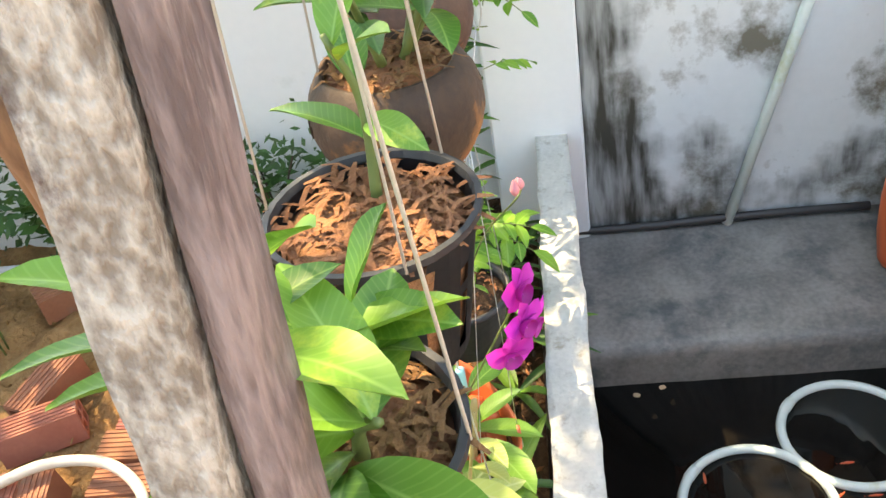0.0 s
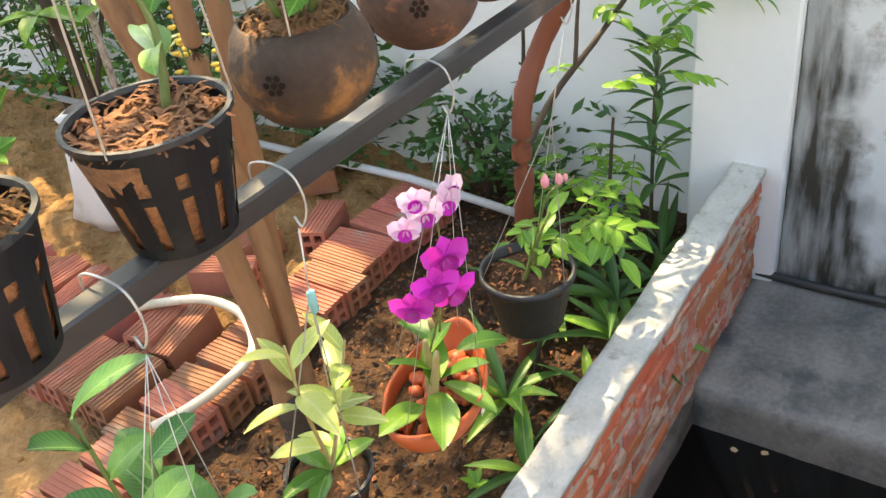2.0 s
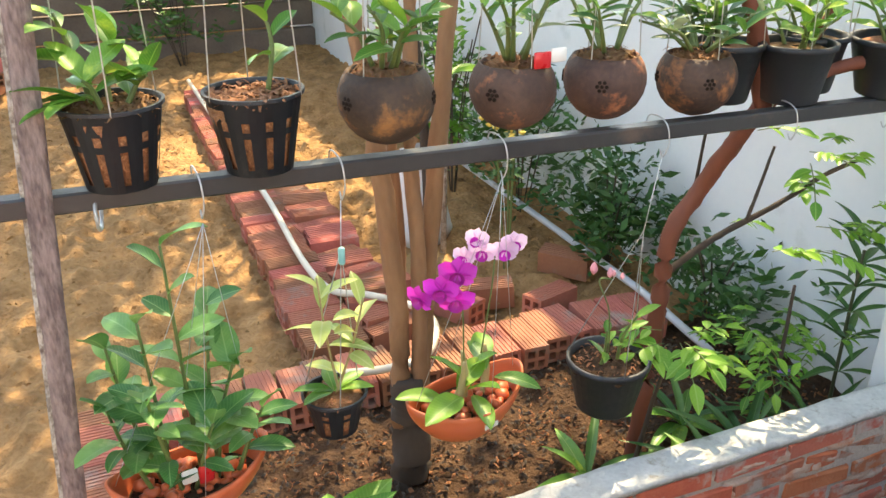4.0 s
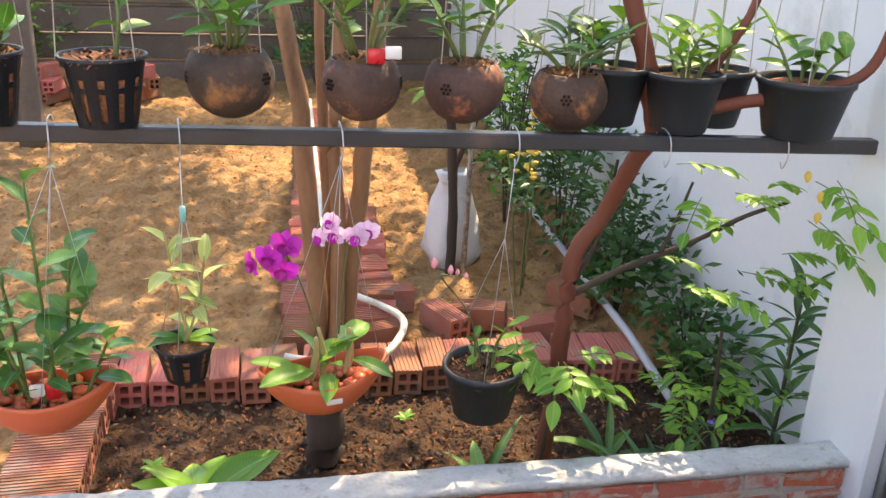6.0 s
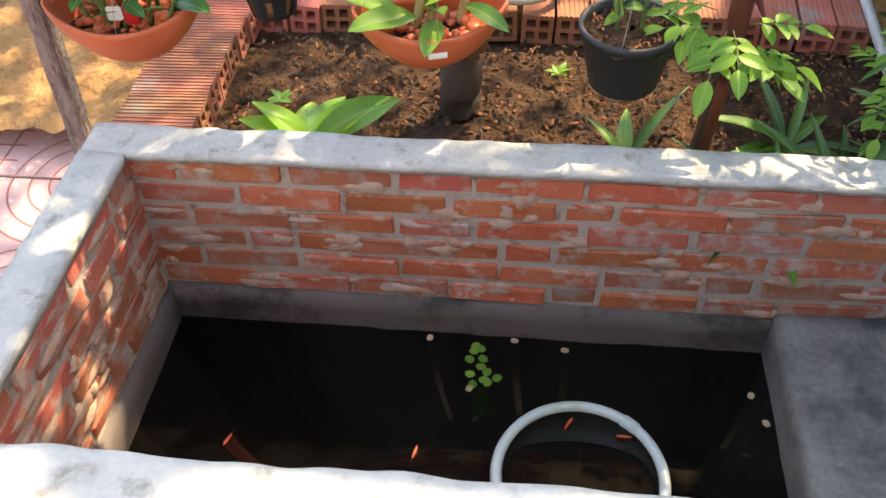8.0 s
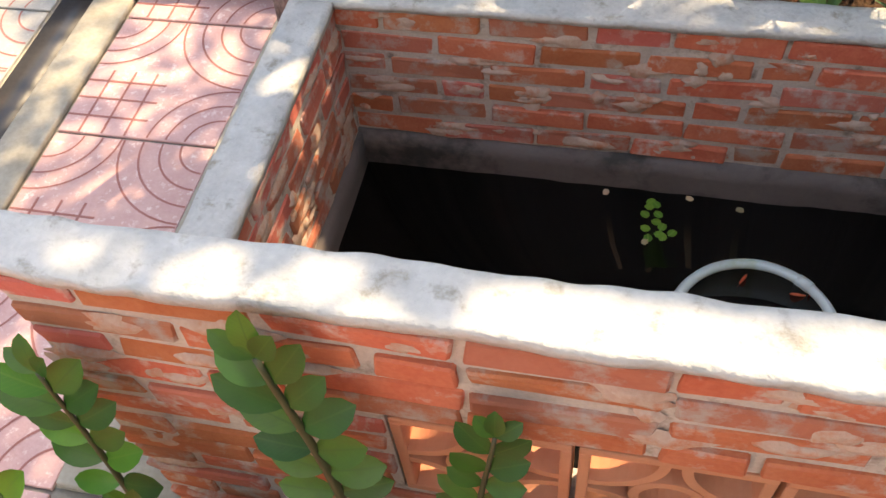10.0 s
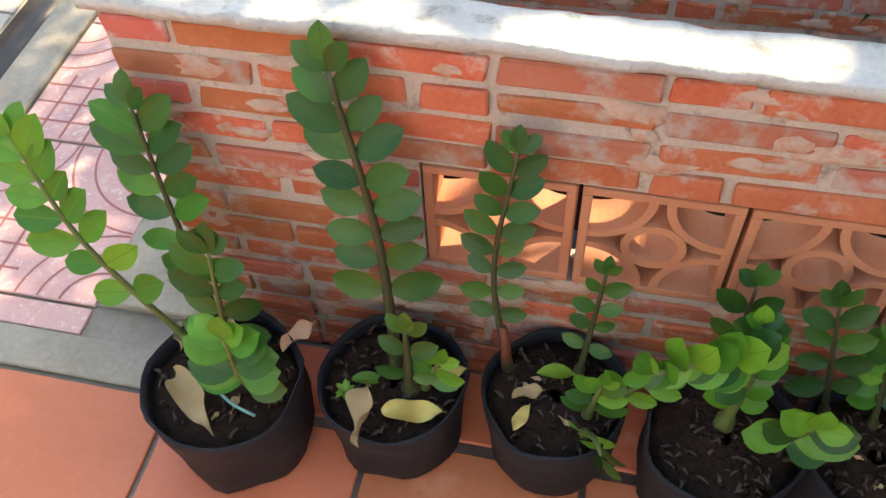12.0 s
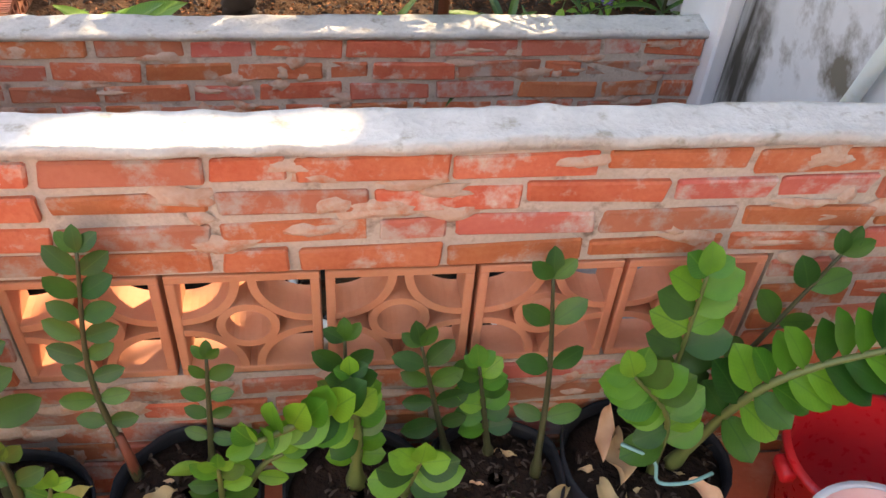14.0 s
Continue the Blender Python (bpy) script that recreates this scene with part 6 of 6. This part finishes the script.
H1 = 0.178
bag1 = grow_bag((-0.482, -0.190, 0.0025), 0.118, H1, 1.0, "black grow bag with bright young plants and a curled dry leaf")
zz(bag1, (-0.05, 0.04, H1 - 0.02), (-0.225, 0.085, 0.545), (-0.03, -0.01, 0.03), 9, 1.1, 401, ZZ_NEW, STEM_GREEN)
zz(bag1, (-0.01, 0.055, H1 - 0.02), (-0.075, 0.135, 0.575), (-0.02, 0.02, 0.02), 9, 1.0, 402, ZZ_LEAVES + ZZ_NEW[:1], STEM_DARK)
zz(bag1, (0.04, 0.0, H1 - 0.02), (0.06, -0.04, 0.36), (0.01, -0.02, 0.01), 8, 0.95, 403, ZZ_BROAD, STEM_GREEN, 0.0075, None, 0.6)
zz(bag1, (0.0, 0.03, H1 - 0.02), (0.01, 0.06, 0.40), (0.0, 0.0, 0.0), 6, 0.95, 404, ZZ_LEAVES, STEM_GREEN)
litter(bag1, [(DRY_LEAVES[0], (-0.07, -0.01, H1 + 0.004), -0.75, 0.1, 1.15), (DRY_LEAVES[1], (0.07, 0.06, H1), 1.0, 0.3, 0.8), (DRY_LEAVES[1], (-0.08, 0.03, H1), 2.0, 1.2, 0.6)])
part("tie", tube(bmesh.new(), curve_points([(-0.01, -0.02, H1 + 0.02), (0.03, -0.045, H1 + 0.012), (0.07, -0.055, H1 + 0.004)], 4), 0.0025, 5), TIE, bag1, "teal plastic tie")
bag2 = grow_bag((-0.240, -0.135, 0.0025), 0.106, 0.165, 2.0, "black grow bag with the tallest dark glossy plant")
zz(bag2, (0.0, 0.03, 0.15), (-0.055, 0.09, 0.665), (0.01, 0.01, 0.0), 11, 1.08, 411, r0=0.011)
zz(bag2, (0.03, -0.01, 0.15), (0.035, -0.015, 0.315), (0, 0, 0), 4, 0.8, 412, r0=0.012)
zz(bag2, (0.05, 0.0, 0.15), (0.075, -0.01, 0.24), (0, 0, 0), 3, 0.75, 413, ZZ_NEW, STEM_GREEN)
rosette(bag2, (-0.065, -0.03, 0.15), LIME_LEAVES, 9, 0.5, 0.4, 414)
litter(bag2, [(DRY_LEAVES[0], (-0.03, -0.02, 0.168), -1.4, 0.9, 0.9), (YELLOWED, (0.0, -0.06, 0.165), 0.2, 0.0, 0.95), (YELLOWED, (0.06, -0.005, 0.185), 0.5, 0.3, 0.6), (BROAD_LEAVES[0], (-0.06, -0.015, 0.16), 0.3, 0.2, 0.35)])
bag3 = grow_bag((0.0, -0.115, 0.0025), 0.105, 0.165, 3.0, "black grow bag with an upright plant and bushy shoots")
zz(bag3, (-0.075, 0.035, 0.15), (-0.078, 0.07, 0.575), (-0.025, 0.0, 0.0), 10, 0.72, 421)
part("stem_base", tube(bmesh.new(), [(-0.075, 0.035, 0.14), (-0.079, 0.036, 0.2), (-0.085, 0.04, 0.25)], [0.008, 0.0078, 0.006], 8), BARK_RED, bag3, "reddish brown stem foot")
zz(bag3, (0.03, 0.045, 0.15), (0.045, 0.07, 0.37), (0, 0, 0), 6, 0.6, 422)
zz(bag3, (0.05, -0.02, 0.15), (0.06, -0.05, 0.29), (0, 0, 0), 5, 0.72, 423, ZZ_NEW + ZZ_LEAVES, STEM_GREEN)
zz(bag3, (0.05, -0.05, 0.15), (0.075, -0.105, 0.20), (0, 0, 0.02), 4, 0.72, 424, ZZ_NEW + ZZ_LEAVES, STEM_GREEN)
zz(bag3, (0.08, 0.0, 0.15), (0.14, 0.0, 0.24), (0, 0, 0.02), 3, 0.75, 425, ZZ_NEW, STEM_GREEN)
litter(bag3, [(DRY_LEAVES[1], (-0.06, -0.02, 0.166), 0.4, 0.3, 0.6), (YELLOWED, (-0.05, -0.07, 0.162), 1.2, 0.2, 0.5), (BROAD_LEAVES[0], (-0.03, 0.02, 0.175), 0.3, 0.2, 0.4)])
bag4 = grow_bag((0.240, -0.135, 0.0025), 0.110, 0.165, 4.0, "black grow bag with an arching bright green plant")
zz(bag4, (0.0, 0.02, 0.15), (-0.125, -0.05, 0.375), (0.055, 0.02, 0.09), 14, 0.85, 431, ZZ_BROAD, STEM_GREEN, 0.012, (-0.2, -0.7, 0.7), 0.8)
zz(bag4, (0.005, 0.02, 0.15), (-0.005, 0.03, 0.395), (0, 0, 0), 9, 0.62, 432, ZZ_BROAD, STEM_GREEN, 0.010, None, 0.8)
zz(bag4, (0.07, 0.0, 0.15), (0.085, -0.04, 0.29), (0, 0, 0), 6, 0.95, 433, ZZ_BROAD, STEM_GREEN, 0.0075, None, 0.5)
zz(bag4, (-0.01, 0.07, 0.15), (-0.01, 0.085, 0.40), (0, 0, 0), 5, 0.75, 434)
bag5 = grow_bag((0.450, -0.120, 0.0025), 0.103, 0.160, 5.0, "black grow bag with three small upright plants")
zz(bag5, (-0.07, 0.05, 0.15), (-0.115, 0.075, 0.375), (0, 0, 0), 6, 0.8, 441)
zz(bag5, (-0.005, 0.045, 0.15), (-0.03, 0.075, 0.325), (0, 0, 0), 8, 0.7, 442, ZZ_BROAD, STEM_DARK, 0.0075, None, 0.6)
zz(bag5, (0.06, 0.0, 0.15), (0.05, 0.07, 0.505), (0.01, 0.01, 0), 5, 0.85, 443)
litter(bag5, [(BROAD_LEAVES[0], (0.02, -0.075, 0.155), 1.6, 0.5, 0.35), (DRY_LEAVES[1], (0.06, -0.06, 0.155), 0.6, 0.5, 0.7)])
bag6 = grow_bag((0.680, -0.120, 0.0025), 0.125, 0.172, 6.0, "black grow bag with thick arching plants and dry leaves")
zz(bag6, (0.02, 0.04, 0.15), (0.015, 0.045, 0.525), (0.0, 0.0, 0), 9, 1.0, 451, ZZ_BROAD, STEM_GREEN, 0.0075, None, 0.5)
zz(bag6, (0.04, 0.0, 0.15), (0.33, -0.05, 0.50), (-0.06, 0.0, 0.06), 16, 1.05, 452, ZZ_BROAD, STEM_GREEN, 0.011, (-0.3, -0.7, 0.6), 0.75)
zz(bag6, (0.01, -0.01, 0.15), (-0.08, -0.03, 0.42), (0.03, 0.0, 0.02), 9, 0.95, 453, ZZ_BROAD, STEM_GREEN, 0.0075, None, 0.6)
zz(bag6, (0.05, 0.05, 0.15), (0.20, 0.06, 0.54), (0, 0, 0), 6, 0.9, 454)
litter(bag6, [(DRY_LEAVES[1], (-0.05, -0.04, 0.17), 1.4, 0.5, 1.2), (DRY_LEAVES[0], (-0.07, 0.0, 0.18), 1.2, -0.5, 0.8), (DRY_LEAVES[1], (0.055, -0.04, 0.170), -0.8, 0.6, 0.75), (DRY_LEAVES[1], (-0.08, -0.03, 0.17), -1.4, 0.4, 0.8)])
part("tie", tube(bmesh.new(), curve_points([(-0.06, -0.02, 0.25), (-0.01, -0.035, 0.225), (0.0, -0.05, 0.19), (0.04, -0.06, 0.20), (0.08, -0.05, 0.205)], 4), 0.003, 5), TIE, bag6, "teal plastic tie")


# crumbled leaf litter on the soil of the bags
rq = random.Random(61)
for bag_, hh, rr, bits in ((bag1, H1, 0.09, 13), (bag3, 0.165, 0.08, 6), (bag5, 0.160, 0.075, 3), (bag6, 0.172, 0.095, 8)):
    for k in range(bits):
        a, q = rq.uniform(0, 6.28), rq.uniform(0.3, 1) * rr
        piece("fallen_leaf", DRY_LEAVES[k % 2], bag_, aim((q * math.cos(a), q * math.sin(a), hh - 0.012), around(rq.uniform(0, 6.28), 0.1), rq.uniform(-0.5, 0.5), rq.uniform(0.15, 0.34)))


def bucket(at, r0, r1, h, mat, inner, name, label, wall=0.004):
    b = thing(name, at, label, "bucket")
    part("body", lathe(bmesh.new(), [(r0, 0), (r0 + 0.002, 0.004), (r1, h - 0.012), (r1 + 0.007, h - 0.010), (r1 + 0.007, h), (r1 - wall, h)], 36), mat, b)
    part("lining", lathe(bmesh.new(), [(r0 - wall, 0.006), (r1 - wall, h - 0.001)], 36), inner, b)
    return b


red = bucket((1.0, -0.165, 0.0025), 0.085, 0.118, 0.225, RED_PLASTIC, RED_PLASTIC, "red_bucket", "bright red plastic bucket beside the last plant bag")
part("lug", slab(-0.135, -0.112, -0.02, 0.02, 0.185, 0.21, 0.004), RED_PLASTIC, red)
bucket((0.925, -0.345, 0.0025), 0.085, 0.108, 0.262, PAIL_WHITE, PAIL_PINK, "white_pail", "pale plastic pail with a pink inside on the tiles")


# ---- bricks of the walls, piece by piece ----
def in_vent(x0, x1, z0, z1):
    return x1 > VENT_X - 0.006 and x0 < v_right and z1 > VENT_Z - 0.002 and z0 < VENT_Z + 0.2


brick_face(wall_a, -0.592, 1.095, VENT_Z + 0.2035, 4, 0.0485, None, "x", 0.0, -1, (BRICK, BRICK, BRICK_DULL), 3)
brick_face(wall_a, -0.592, VENT_X - 0.006, VENT_Z - 0.003, 4, 0.0505, None, "x", 0.0, -1, (BRICK, BRICK_DULL), 4)
brick_face(wall_a, v_right + 0.004, 1.095, VENT_Z - 0.003, 4, 0.0505, None, "x", 0.0, -1, (BRICK, BRICK_DULL), 5)
brick_face(wall_a, -0.592, 1.095, -0.012, 6, 0.0485, None, "x", 0.0, -1, (BRICK, BRICK_DULL), 6)
brick_face(wall_b, -0.548, 1.062, 0.002, 6, 0.0545, None, "x", 0.856, -1, (BRICK, BRICK_DULL), 8)
brick_face(wall_c, 0.09, 0.85, 0.002, 6, 0.0545, None, "y", -0.551, 1, (BRICK_DULL,), 9)
brick_face(wall_a, -0.54, 1.095, 0.52, 3, 0.0485, None, "x", 0.060, 1, (BRICK_DULL,), 12)


def smears(wall, x0, x1, z0, z1, plane, count, seed, axis="x", out=-1, skip=None):
    """Patches of mortar smeared over the joints and bricks, thin domes with ragged rims."""
    rd = random.Random(seed)
    bm = bmesh.new()
    for _ in range(count):
        cx, cz = rd.uniform(x0, x1), rd.uniform(z0, z1)
        if skip and skip(cx - 0.03, cx + 0.03, cz - 0.01, cz + 0.01):
            continue
        rx, rz = rd.uniform(0.012, 0.055), rd.uniform(0.006, 0.019)
        rings = []
        for k, d in ((1.0, 0.0015), (0.62, 0.0075), (0.2, 0.0085)):
            ring = []
            for i in range(14):
                a = 2 * math.pi * i / 14
                w = k * (1 + 0.75 * noise.noise(Vector((math.cos(a) * 1.9 + seed, math.sin(a) * 1.9, cx * 31 + cz * 57))))
                u, z = cx + rx * w * math.cos(a), cz + rz * w * math.sin(a)
                v = plane + out * (d + 0.0022 * noise.noise(Vector((u * 60, z * 60, seed))))
                ring.append(bm.verts.new((u, v, z) if axis == "x" else (v, u, z)))
            rings.append(ring)
        for q, r in zip(rings, rings[1:]):
            for i in range(14):
                bm.faces.new((q[i], q[(i + 1) % 14], r[(i + 1) % 14], r[i]))
        bm.faces.new(rings[-1])
    return tagged(part("mortar_smear", bm, SMEAR, wall), "pale mortar smeared over joints and bricks", kind="stuff")


smears(wall_a, -0.58, 1.07, 0.02, A_TOP - 0.03, 0.0, 150, 15, skip=in_vent)
smears(wall_b, -0.53, 1.04, 0.01, B_TOP - 0.02, 0.856, 75, 16)
smears(wall_c, 0.10, 0.83, 0.01, B_TOP - 0.02, -0.551, 40, 17, "y", 1)
